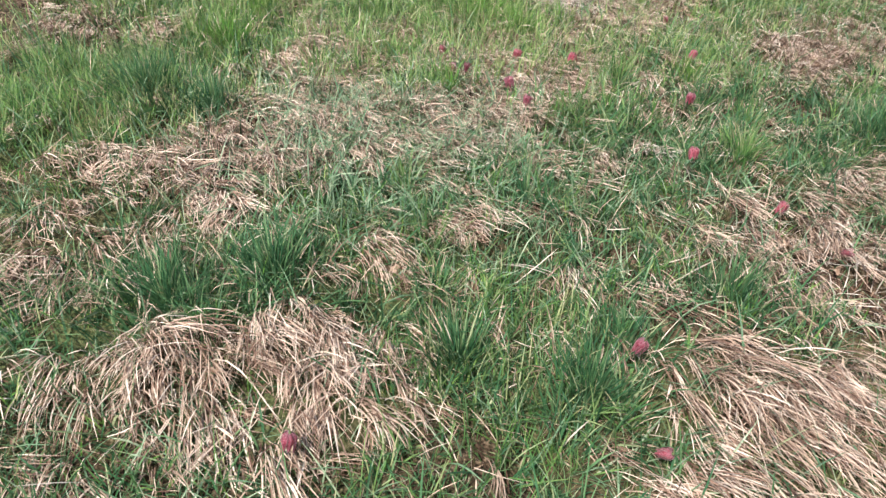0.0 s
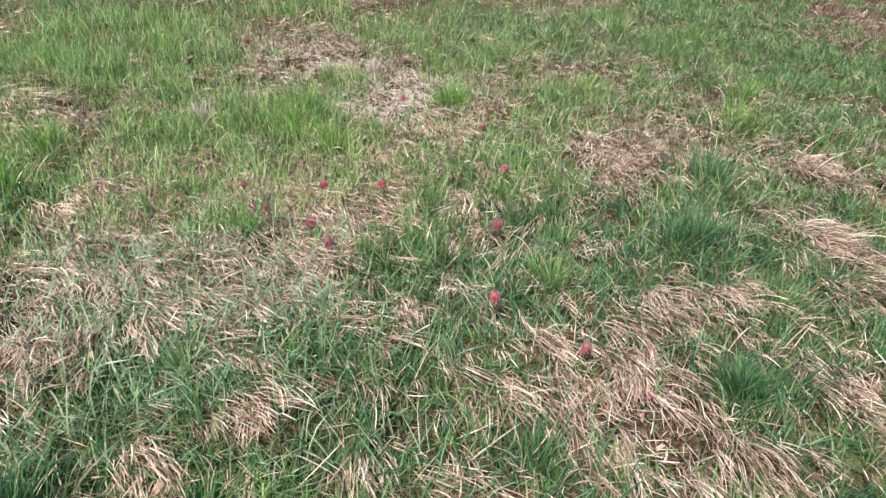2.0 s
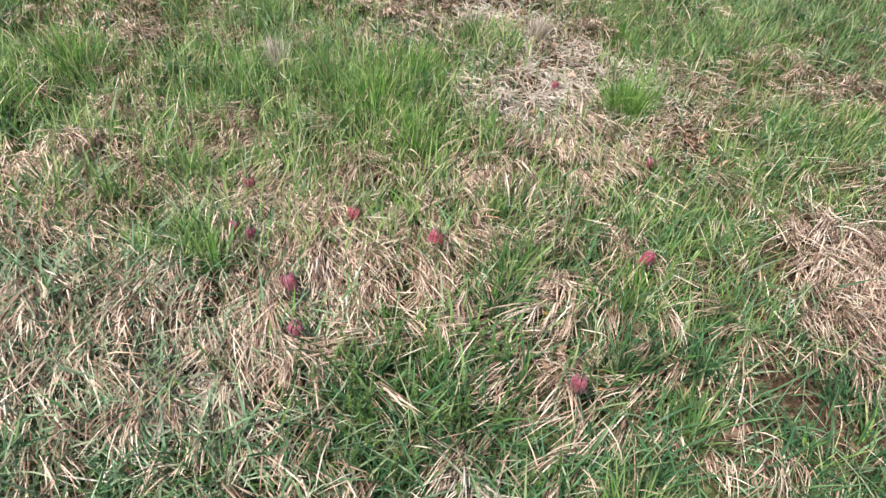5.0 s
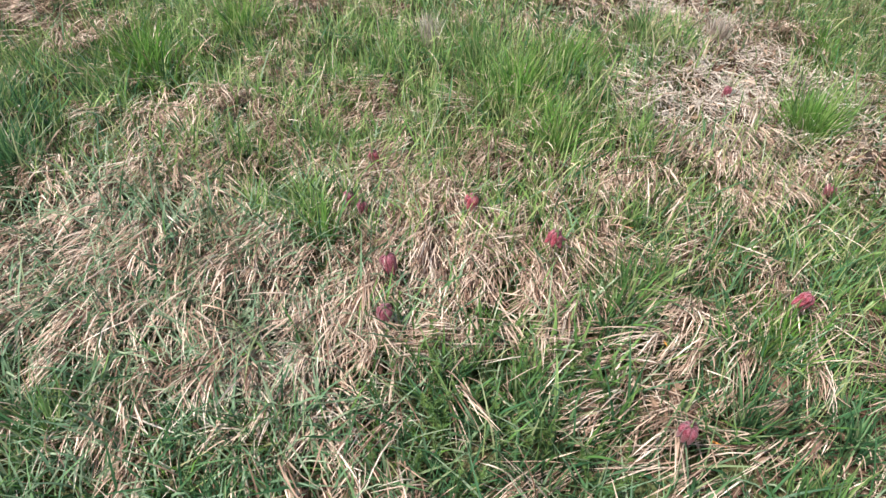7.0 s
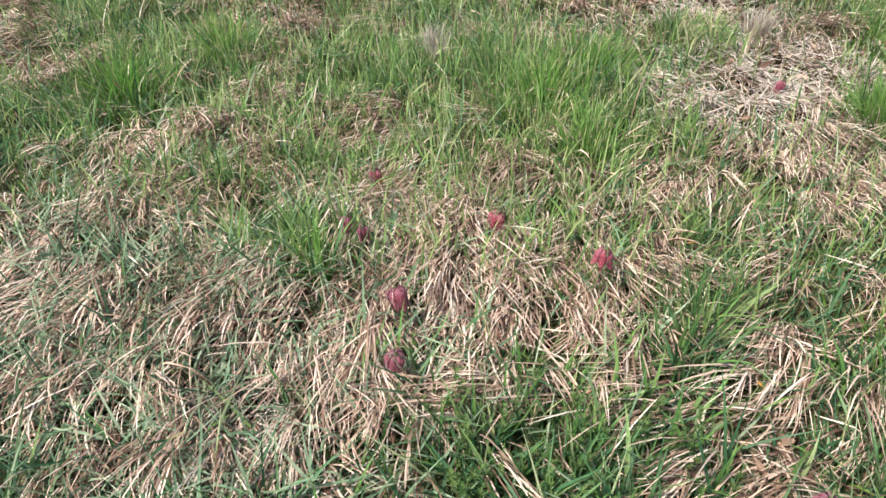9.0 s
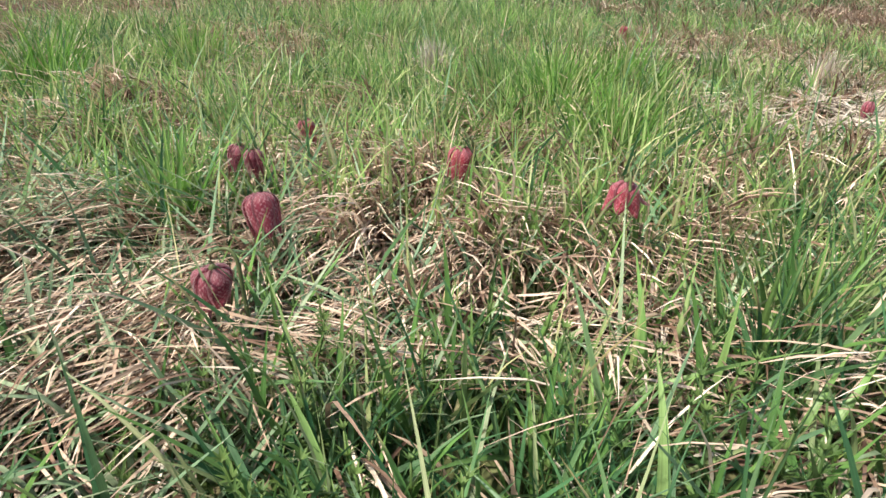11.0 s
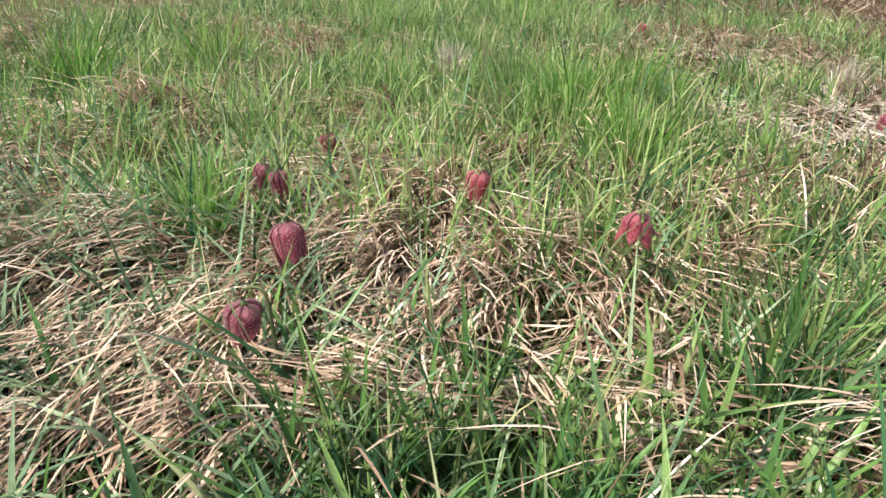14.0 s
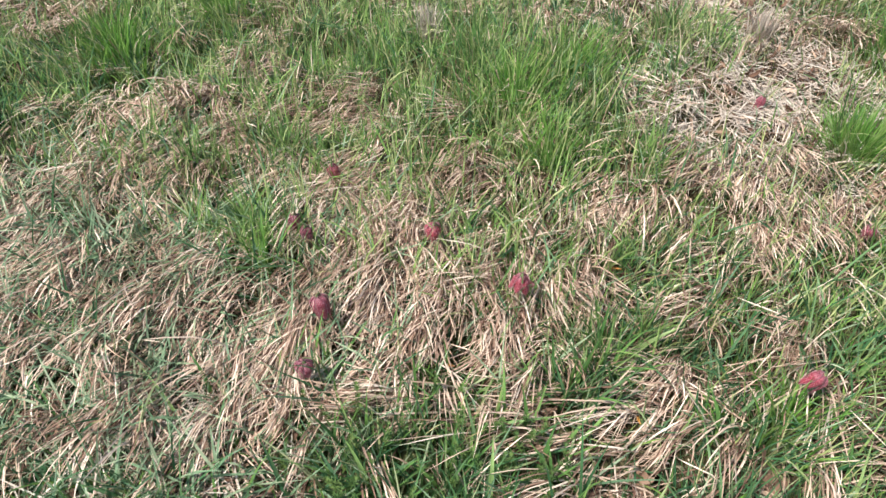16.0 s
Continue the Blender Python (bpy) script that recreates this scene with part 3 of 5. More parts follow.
spot(-1.15, 1.61, 0.07, 0.12, 0.2)
spot(-0.96, 1.97, 0.04, 0.11, 0.15)
spot(-0.72, 2.15, 0.07, 0.12, 0.15)
spot(-0.17, 1.52, 0.05, 0.08, 0.3)
spot(0.71, 1.83, 0.07, 0.06, 0.1)
# the way the straw lies: x, y, half-widths, degrees
comb(-1.10, 0.95, 0.20, 0.26, -81)
comb(1.22, 1.33, 0.19, 0.26, -124)
comb(-0.32, 1.04, 0.20, 0.22, -81)
comb(0.41, 0.15, 0.20, 0.24, -109)
comb(-0.04, -0.20, 0.20, 0.16, -92)
comb(-0.88, 0.15, 0.14, 0.14, -81)
comb(-1.15, 0.18, 0.14, 0.13, -78)
comb(0.80, 0.42, 0.16, 0.17, -104)
comb(-0.45, 0.50, 0.10, 0.12, -78)
comb(-0.77, 1.54, 0.16, 0.19, -80)
comb(1.48, 0.60, 0.11, 0.14, -74)
comb(0.00, 0.68, 0.07, 0.10, -92)
comb(-0.42, 1.24, 0.13, 0.14, -87)
comb(-0.10, 1.36, 0.16, 0.13, -81)
comb(-0.62, 1.02, 0.14, 0.13, -84)
comb(0.24, 1.38, 0.10, 0.09, -82)
comb(0.97, 0.12, 0.09, 0.12, -114)

for mx, my, r, up in ((-1.21, 1.42, 0.2, 0.02), (0.12, 1.02, 0.14, 0.02), (0.06, 2.0, 0.2, 0.03), (-0.1, 1.42, 0.14, 0.015),
                      (-0.35, 1.2, 0.1, 0.012), (0.45, 0.72, 0.12, 0.02), (0.9, 0.45, 0.14, 0.02), (-0.77, 1.6, 0.15, 0.02)):
    MOUNDS.append((mx, my, r, up))


# ---- mesh makers ----
def link(name, verts, faces, uvs, material, parent=None, label=""):
    me = bpy.data.meshes.new(name)
    verts, faces = np.asarray(verts, np.float32), np.asarray(faces, np.int32)
    k = faces.shape[1]
    me.vertices.add(len(verts)); me.loops.add(faces.size); me.polygons.add(len(faces))
    me.vertices.foreach_set("co", verts.ravel())
    me.loops.foreach_set("vertex_index", faces.ravel())
    me.polygons.foreach_set("loop_start", np.arange(0, faces.size, k, dtype=np.int32))
    me.polygons.foreach_set("use_smooth", np.ones(len(faces), bool))
    layer = me.uv_layers.new(name="UVMap")
    layer.data.foreach_set("uv", np.asarray(uvs, np.float32)[faces.ravel()].ravel())
    me.materials.append(material)
    me.update(calc_edges=True)
    me.validate()
    ob = new(name, me)
    if parent is not None:
        ob.parent = parent
    if label:
        tagged(ob, label)
    return ob


def part(name, bm, material, parent, label=""):
    me = bpy.data.meshes.new(name)
    bm.to_mesh(me)
    bm.free()
    me.materials.append(material)
    for p in me.polygons:
        p.use_smooth = True
    ob = new(name, me)
    ob.parent = parent
    return tagged(ob, label)


def strips(x, y, z, az, length, width, lean, curl, segs=4, twist=None, wander=None, blunt=2.2, rest=None, fold=0.0, over=height):
    """Many blades at once. lean: from upright at the foot; curl: how much further it leans towards the tip (radians).
    rest: how far above the ground each one stays."""
    n = len(x)
    t = np.linspace(0, 1, segs + 1)
    twist = np.zeros(n) if twist is None else twist
    wander = np.zeros(n) if wander is None else wander
    th = lean[:, None] + curl[:, None] * t[None] ** 1.4
    aa = az[:, None] + wander[:, None] * t[None]
    tang = np.stack([np.sin(th) * np.cos(aa), np.sin(th) * np.sin(aa), np.cos(th)], -1)
    step = (length / segs)[:, None, None] * 0.5 * (tang[:, 1:] + tang[:, :-1])
    spine = np.concatenate([np.zeros((n, 1, 3)), np.cumsum(step, 1)], 1) + np.stack([x, y, z], -1)[:, None]
    if rest is not None:
        low = over(spine[..., 0], spine[..., 1]) + rest[:, None]
        spine[:, 1:, 2] = np.maximum(spine[:, 1:, 2], low[:, 1:])
        for _ in range(2):
            spine[:, 1:-1, 2] = 0.25 * spine[:, :-2, 2] + 0.5 * spine[:, 1:-1, 2] + 0.25 * spine[:, 2:, 2]
    side = np.stack([-np.sin(aa), np.cos(aa), 0 * aa], -1)
    up = np.cross(tang, side)
    tw = (twist[:, None] * (0.3 + t[None]))[..., None]
    side, up = np.cos(tw) * side + np.sin(tw) * up, np.cos(tw) * up - np.sin(tw) * side
    half = (0.5 * width[:, None] * np.maximum(1 - t[None] ** blunt, 0.04) * (0.7 + 0.3 * np.minimum(t[None] * 5, 1)))[..., None]
    across = 3 if fold else 2
    cols = [spine - side * half, spine + side * half] if not fold else [spine - side * half + up * half * fold, spine, spine + side * half + up * half * fold]
    verts = np.stack(cols, 2).reshape(-1, 3)
    per = (segs + 1) * across
    cell = np.array([[k * across + j, k * across + j + 1, (k + 1) * across + j + 1, (k + 1) * across + j]
                     for k in range(segs) for j in range(across - 1)])
    faces = (np.arange(n)[:, None, None] * per + cell[None]).reshape(-1, 4)
    u = np.linspace(0, 1, across)
    one = np.stack(np.broadcast_arrays(u[None, :], t[:, None]), -1).reshape(-1, 2)
    uvs = np.tile(one, (n, 1))
    return verts, faces, uvs


def joined(batches):
    vs, fs, us, at = [], [], [], 0
    for v, f, u in batches:
        vs.append(v); fs.append(f + at); us.append(u)
        at += len(v)
    return np.concatenate(vs), np.concatenate(fs), np.concatenate(us)


def scatter(count, x0, x1, y0, y1, chance):
    """Places inside a box, kept by chance(x, y)."""
    xs, ys = [], []
    have = 0
    while have < count:
        x, y = rng.uniform(x0, x1, count), rng.uniform(y0, y1, count)
        ok = rng.random(count) < chance(x, y)
        xs.append(x[ok]); ys.append(y[ok])
        have += int(ok.sum())
    return np.concatenate(xs)[:count], np.concatenate(ys)[:count]


def clustered(x, y, per, spread):
    k = np.repeat(np.arange(len(x)), per)
    return k, x[k] + rng.normal(0, spread, len(k)), y[k] + rng.normal(0, spread, len(k))


# ---- ground ----
def sheet():
    s = np.linspace(-1, 1, 271)
    g = np.sinh(s * 8.2) / np.sinh(8.2) * 400
    gx, gy = np.meshgrid(g + 0.2, g + 1.2)
    z = height(gx, gy)
    n = len(s)
    i = np.arange(n * n).reshape(n, n)
    faces = np.stack([i[:-1, :-1], i[:-1, 1:], i[1:, 1:], i[1:, :-1]], -1).reshape(-1, 4)
    v = np.stack([gx, gy, z], -1).reshape(-1, 3)
    ob = link("ground", v, faces, v[:, :2], ground_mat)
    return tagged(ob, "brown matted soil of a meadow, covered by grass and dead straw", "ground", kind="structure")


sheet()
NEAR = (-1.75, 2.45, -0.55, 3.3)


# ---- dead grass ----
def locks(x, y, flow, per, length, lean, end, lift, width=(0.0013, 0.0031)):
    """Locks of combed straw: each is a row of nearly parallel blades that bend and hang the same way."""
    m = len(x)
    k = np.repeat(np.arange(m), per)
    n = len(k)
    broad = rng.uniform(0.006, 0.018, m)
    across, along = rng.normal(0, 1, n) * broad[k], rng.normal(0, 0.014, n)
    px = x[k] - np.sin(flow[k]) * across + np.cos(flow[k]) * along
    py = y[k] + np.cos(flow[k]) * across + np.sin(flow[k]) * along
    stray = np.where(rng.random(n) < 0.15, 3.5, 1.0)
    fan, bend = rng.normal(4, 8, m), rng.normal(0, 0.28, m)
    lean = lean[k] + rng.normal(0, 0.10, n) * stray
    return strips(px, py, height(px, py) + rng.uniform(-0.004, 0.003, n), flow[k] + across * fan[k] + rng.normal(0, 0.09, n) * stray, length[k] * rng.uniform(0.55, 1.15, n),
                  rng.uniform(*width, n), lean, end[k] + rng.normal(0, 0.08, n) - lean, 5, rng.normal(0, 0.4, n), bend[k] + rng.normal(0, 0.06, n) * stray, 5.0,
                  lift[k] + rng.uniform(0.0, 0.008, n) + 0.010 * (stray > 1) * rng.random(n), 0.0, cover)


def thatch():
    out = []
    # combed straw in locks
    for count, box in ((3500, NEAR), (700, (-0.85, 0.75, 0.75, 1.95))):
        x, y = scatter(count, *box, lambda x, y: (0.02 + 0.98 * (1 - greenness(x, y)) ** 2.0) * (1 - 0.95 * bareness(x, y)) * (1 - 0.72 * turf(x, y)) * (1 - 0.8 * leafy_bank(x, y)) * (1 - 0.92 * hollow(x, y)))
        n = len(x)
        lift = rng.uniform(0.0, 0.012, n) + 0.030 * value_noise(x, y, 0.10, 31) ** 1.5
        out.append(locks(x, y, lie(x, y) + rng.normal(0, 0.25, n), 14, rng.uniform(0.07, 0.18, n), rng.uniform(0.4, 1.2, n), rng.uniform(1.5, 1.95, n), lift))
    # loose pieces lying every way
    x, y = scatter(10000, *NEAR, lambda x, y: (0.45 + 0.55 * (1 - greenness(x, y))) * (1 - 0.75 * hollow(x, y)) * (1 - 0.6 * leafy_bank(x, y)))
    n = len(x)
    out.append(strips(x, y, height(x, y) + rng.uniform(0.002, 0.026, n), lie(x, y) + rng.normal(0, 0.6, n), rng.uniform(0.03, 0.11, n),
                      rng.uniform(0.0011, 0.0028, n), rng.uniform(0.9, 1.65, n), rng.normal(0, 0.12, n), 3, rng.normal(0, 0.8, n),
                      rng.normal(0, 0.15, n), 6.0, rng.uniform(0.001, 0.034, n)))
    # single dry stalks left standing
    x, y = scatter(2400, *NEAR, lambda x, y: 0.5 + 0.5 * greenness(x, y))
    n = len(x)
    out.append(strips(x, y, height(x, y) - 0.003, rng.uniform(0, 6.3, n), rng.uniform(0.06, 0.15, n), rng.uniform(0.0014, 0.0030, n),
                      np.abs(rng.normal(0.3, 0.3, n)), np.abs(rng.normal(0.5, 0.6, n)), 5, rng.normal(0, 0.8, n), rng.normal(0, 0.2, n), 4.0,
                      np.full(n, 0.004)))
    ob = link("dead_grass", *joined(out), straw_mat)
    tagged(ob, "pale pinkish dead grass, matted and combed over the ground", "dead grass", kind="stuff")


def bleached_straw():
    """Greyer, whiter mats of old straw."""
    out = []
    for cx, cy, r, count in ((-0.22, 0.96, 0.13, 700), (-0.33, 1.06, 0.12, 420), (0.40, 0.22, 0.18, 800), (-0.55, 1.00, 0.12, 360), (0.66, 2.15, 0.26, 9000),
                             (0.40, 2.75, 0.28, 5400), (-1.02, 0.98, 0.14, 420), (0.70, 2.50, 0.14, 300), (-0.10, 1.00, 0.08, 200), (0.48, 2.04, 0.18, 2400), (1.22, 1.33, 0.18, 1500), (1.86, 0.95, 0.15, 600), (1.12, 1.12, 0.12, 500), (-0.32, 0.92, 0.10, 500)):
        n = count // 3
        x, y = rng.normal(cx, r * 0.75, n), rng.normal(cy, r * 0.75, n)
        out.append(strips(x, y, height(x, y) + rng.uniform(0.008, 0.028, n), rng.uniform(0, 6.3, n), rng.uniform(0.025, 0.08, n),
                          rng.uniform(0.0013, 0.0030, n), rng.uniform(1.15, 1.6, n), rng.normal(0.1, 0.2, n), 3, rng.normal(0, 0.8, n),
                          rng.normal(0, 0.3, n), 5.0, rng.uniform(0.006, 0.03, n)))
    ob = link("bleached_straw", *joined(out), pale_mat)
    tagged(ob, "bleached grey-white old straw in flat mats", "dead grass", kind="stuff")


def brown_litter():
    x, y = scatter(16000, *NEAR, lambda x, y: (0.5 + 0.5 * (1 - greenness(x, y))) * (0.6 + 0.4 * hollow(x, y)))
    n = len(x)
    ob = link("plant_litter", *strips(x, y, height(x, y) + rng.uniform(0.0, 0.008, n), rng.uniform(0, 6.3, n), rng.uniform(0.015, 0.06, n),
              rng.uniform(0.0015, 0.0045, n), rng.uniform(1.3, 1.6, n), rng.normal(0, 0.3, n), 2, rng.normal(0, 0.6, n), None, 5.0,
              rng.uniform(0.0, 0.01, n)), litter_mat)
    tagged(ob, "brown decayed stalks and litter flat on the soil", "plant litter", kind="stuff")


def leaf_litter():
    """Crumbled brown leaves in the bare stretches."""
    out = []
    for cx, cy, rx, ry, count in ((0.64, 2.28, 0.22, 0.24, 900), (0.38, 2.80, 0.32, 0.26, 800), (0.90, 1.88, 0.10, 0.12, 300), (0.24, 1.10, 0.05, 0.05, 18),
                                  (0.42, 0.20, 0.20, 0.2, 120), (-0.2, 0.95, 0.12, 0.1, 50), (0.55, 1.00, 0.14, 0.12, 90)):
        n = count
        x, y = rng.normal(cx, rx * 0.7, n), rng.normal(cy, ry * 0.7, n)
        out.append(strips(x, y, height(x, y) + rng.uniform(0.006, 0.024, n), rng.uniform(0, 6.3, n), rng.uniform(0.012, 0.040, n),
                          rng.uniform(0.004, 0.012, n), rng.uniform(1.0, 1.8, n), rng.normal(0, 0.7, n), 4, rng.normal(0, 0.5, n),
                          rng.normal(0, 0.8, n), 2.6, rng.uniform(0.004, 0.02, n), 0.45))
    ob = link("leaf_litter", *joined(out), litter_mat)
    tagged(ob, "crumbled brown leaves lying in bare patches", "leaf litter", kind="stuff")


def meadow_grass():
    """Two kinds of grass that grow in patches: a lighter, stiffer one and a dark, lax one. The share by y also carries
    brightness.
    """
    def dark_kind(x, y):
        # the y term puts brighter light on distant grass into the colour mix
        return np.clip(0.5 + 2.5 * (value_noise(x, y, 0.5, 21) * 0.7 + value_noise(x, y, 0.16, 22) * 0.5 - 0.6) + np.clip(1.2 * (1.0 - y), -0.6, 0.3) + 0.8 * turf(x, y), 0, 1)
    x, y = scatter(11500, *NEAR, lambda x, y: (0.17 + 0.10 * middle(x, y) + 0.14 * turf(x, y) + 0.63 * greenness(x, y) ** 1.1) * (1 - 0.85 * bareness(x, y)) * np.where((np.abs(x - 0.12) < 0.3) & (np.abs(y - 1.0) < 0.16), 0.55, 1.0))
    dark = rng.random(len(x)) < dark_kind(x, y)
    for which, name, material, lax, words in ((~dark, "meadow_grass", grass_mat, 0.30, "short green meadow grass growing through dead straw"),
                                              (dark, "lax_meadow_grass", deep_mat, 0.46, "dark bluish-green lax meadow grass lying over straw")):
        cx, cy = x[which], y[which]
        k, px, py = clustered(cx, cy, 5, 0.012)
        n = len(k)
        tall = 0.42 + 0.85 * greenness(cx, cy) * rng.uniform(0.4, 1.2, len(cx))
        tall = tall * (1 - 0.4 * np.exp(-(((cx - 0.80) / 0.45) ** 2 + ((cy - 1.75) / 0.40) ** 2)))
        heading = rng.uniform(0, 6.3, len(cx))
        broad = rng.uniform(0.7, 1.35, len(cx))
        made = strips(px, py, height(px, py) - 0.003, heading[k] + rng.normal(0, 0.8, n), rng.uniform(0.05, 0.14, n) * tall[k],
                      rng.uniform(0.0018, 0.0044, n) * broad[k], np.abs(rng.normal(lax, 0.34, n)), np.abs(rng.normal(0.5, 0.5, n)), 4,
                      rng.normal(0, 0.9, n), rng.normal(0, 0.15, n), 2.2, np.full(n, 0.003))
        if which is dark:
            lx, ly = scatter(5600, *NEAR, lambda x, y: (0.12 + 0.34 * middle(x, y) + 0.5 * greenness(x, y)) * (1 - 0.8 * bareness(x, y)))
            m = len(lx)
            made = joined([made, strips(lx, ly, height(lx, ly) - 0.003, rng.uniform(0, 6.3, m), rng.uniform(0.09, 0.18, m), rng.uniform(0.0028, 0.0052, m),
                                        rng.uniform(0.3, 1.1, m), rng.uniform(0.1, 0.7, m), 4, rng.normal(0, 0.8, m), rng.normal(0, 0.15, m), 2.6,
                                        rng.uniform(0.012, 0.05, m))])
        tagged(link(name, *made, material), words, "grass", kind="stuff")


def short_turf():
    """Dense short rosettes whose blades splay to all sides."""
    x, y = scatter(6400, *NEAR, lambda x, y: (0.10 + 0.90 * greenness(x, y)) * (1 - 0.9 * bareness(x, y)) * (1 - 0.4 * hollow(x, y)) * (1 - 0.6 * leafy_bank(x, y)))
    # turf is darker by kind; the y term paints in the dimmer foreground
    dark = rng.random(len(x)) < 0.60 + 0.4 * turf(x, y) + 0.2 * np.clip(1.2 - y, 0, 1)
    for which, name, material, words in ((dark, "short_turf", deep_mat, "short dense dark green turf in small splayed rosettes"),
                                         (~dark, "light_short_turf", fresh_mat, "short bright green turf in small splayed rosettes")):
        cx, cy = x[which], y[which]
        k, px, py = clustered(cx, cy, 8, 0.010)
        n = len(k)
        size = (rng.uniform(0.6, 1.2, len(cx)) * (0.6 + 0.5 * greenness(cx, cy)))[k]
        made = strips(px, py, height(px, py) - 0.003, np.arctan2(py - cy[k], px - cx[k]) + rng.normal(0, 0.7, n), rng.uniform(0.04, 0.105, n) * size,
                      rng.uniform(0.0022, 0.0046, n), rng.uniform(0.1, 0.9, n), np.abs(rng.normal(0.35, 0.4, n)), 3, rng.normal(0, 0.8, n), rng.normal(0, 0.15, n), 2.2)
        tagged(link(name, *made, material), words, "grass", kind="stuff")


def sage_grass():
    """Long grey-green blades that lie loosely over the straw."""
    def chance(x, y):
        lush = 1.3 * np.exp(-(((x + 0.52) / 0.42) ** 2 + ((y - 1.0) / 0.38) ** 2)) + 0.7 * np.exp(-(((x - 0.1) / 0.5) ** 2 + ((y - 0.55) / 0.3) ** 2))
        return np.clip(0.25 + 0.5 * value_noise(x, y, 0.22, 41) ** 2 + 0.6 * lush, 0, 1) * (1 - 0.8 * bareness(x, y))
    x, y = scatter(8500, *NEAR, chance)
    n = len(x)
    made = strips(x, y, height(x, y) + rng.uniform(-0.003, 0.01, n), rng.uniform(0, 6.3, n), rng.uniform(0.04, 0.14, n), rng.uniform(0.0018, 0.0042, n),
                  rng.uniform(0.55, 1.35, n), rng.uniform(0.0, 0.6, n), 4, rng.normal(0, 0.6, n), rng.normal(0, 0.2, n), 2.6, rng.uniform(0.018, 0.055, n))
    x, y = rng.normal(-0.54, 0.28, 2500), rng.normal(1.04, 0.27, 2500)
    n = len(x)
    made = joined([made, strips(x, y, height(x, y), rng.uniform(0, 6.3, n), rng.uniform(0.06, 0.16, n), rng.uniform(0.0026, 0.0050, n), rng.uniform(0.35, 1.2, n),
                                rng.uniform(0.0, 0.7, n), 4, rng.normal(0, 0.6, n), rng.normal(0, 0.25, n), 2.6, rng.uniform(0.022, 0.055, n), 0.0, cover)])
    tagged(link("sage_grass", *made, sage_mat), "long grey-green grass blades lying loosely over straw", "grass", kind="stuff")


def far_meadow():
    """Grass and straw beyond the near stretch, thinning out with distance."""
    def ring(count, low, high):
        a = rng.uniform(0, 2 * math.pi, count)
        ahead = rng.random(count) < 0.78
        a = np.where(ahead, radians(66) + rng.uniform(-1.05, 1.05, count), a)
        r = low * (high / low) ** rng.random(count)
        x, y = 0.0 + r * np.cos(a), 0.4 + r * np.sin(a)
        # one third more where the meadow runs on beside the dense stretch
        bx, by = rng.uniform(2.3, 4.8, count // 3), rng.uniform(1.0, 5.0, count // 3)
        x, y = np.concatenate([x, bx]), np.concatenate([y, by])
        r = np.hypot(x, y - 0.4)
        out = (x < NEAR[0]) | (x > NEAR[1]) | (y < NEAR[2]) | (y > NEAR[3])
        return x[out], y[out], r[out]
    for count, name, material, words in ((12500, "far_grass", grass_mat, "green meadow grass further off"), (12500, "far_lax_grass", deep_mat, "dark green lax grass further off")):
        x, y, r = ring(count, 1.7, 6.5)
        g = greenness(x, y)
        keep = rng.random(len(x)) < 0.10 + 0.90 * g
        k, px, py = clustered(x[keep], y[keep], 6, 0.018)
        n = len(k)
        big = (1 + 0.10 * r[keep])[k]
        ob = link(name, *strips(px, py, height(px, py) - 0.003, rng.uniform(0, 6.3, n), rng.uniform(0.035, 0.085, n) * (0.35 + 0.8 * g[keep][k]),
                  rng.uniform(0.0022, 0.0046, n) * big, np.abs(rng.normal(0.5, 0.4, n)), np.abs(rng.normal(0.6, 0.5, n)), 2,
                  rng.normal(0, 0.9, n), None, 2.2), material)
        tagged(ob, words, "grass", kind="stuff")
    x, y, r = ring(19000, 1.7, 6.5)
    keep = rng.random(len(x)) < 0.10 + 0.90 * (1 - greenness(x, y)) ** 1.4
    k, px, py = clustered(x[keep], y[keep], 5, 0.02)
    n = len(k)
    big = (1 + 0.15 * r[keep])[k]
    ob = link("far_dead_grass", *strips(px, py, height(px, py), lie(x[keep], y[keep])[k] + rng.normal(0, 0.6, n), rng.uniform(0.05, 0.14, n),
              rng.uniform(0.002, 0.004, n) * big, rng.uniform(0.3, 1.3, n), rng.uniform(0.3, 1.2, n), 2, rng.normal(0, 0.8, n), None, 4.0,
              rng.uniform(0.002, 0.03, n)), straw_mat)
    tagged(ob, "pale dead grass further off in the meadow", "dead grass", kind="stuff")


def pale_stalks():
    """Thin upright yellowish-green stems that stand above the turf."""
    x, y = scatter(4600, -1.5, 1.8, 1.0, 3.3, lambda x, y: (0.05 + 0.95 * greenness(x, y) ** 1.5) * (1 - 0.9 * bareness(x, y)))
    n = len(x)
    ob = link("grass_stalks", *strips(x, y, height(x, y) - 0.003, rng.uniform(0, 6.3, n), rng.uniform(0.06, 0.13, n), rng.uniform(0.0013, 0.0026, n),
              np.abs(rng.normal(0.15, 0.15, n)), np.abs(rng.normal(0.35, 0.35, n)), 4, rng.normal(0, 0.8, n), rng.normal(0, 0.15, n), 3.0), stalk_mat)
    tagged(ob, "thin pale yellowish-green grass stalks standing above the turf", "grass", kind="stuff")


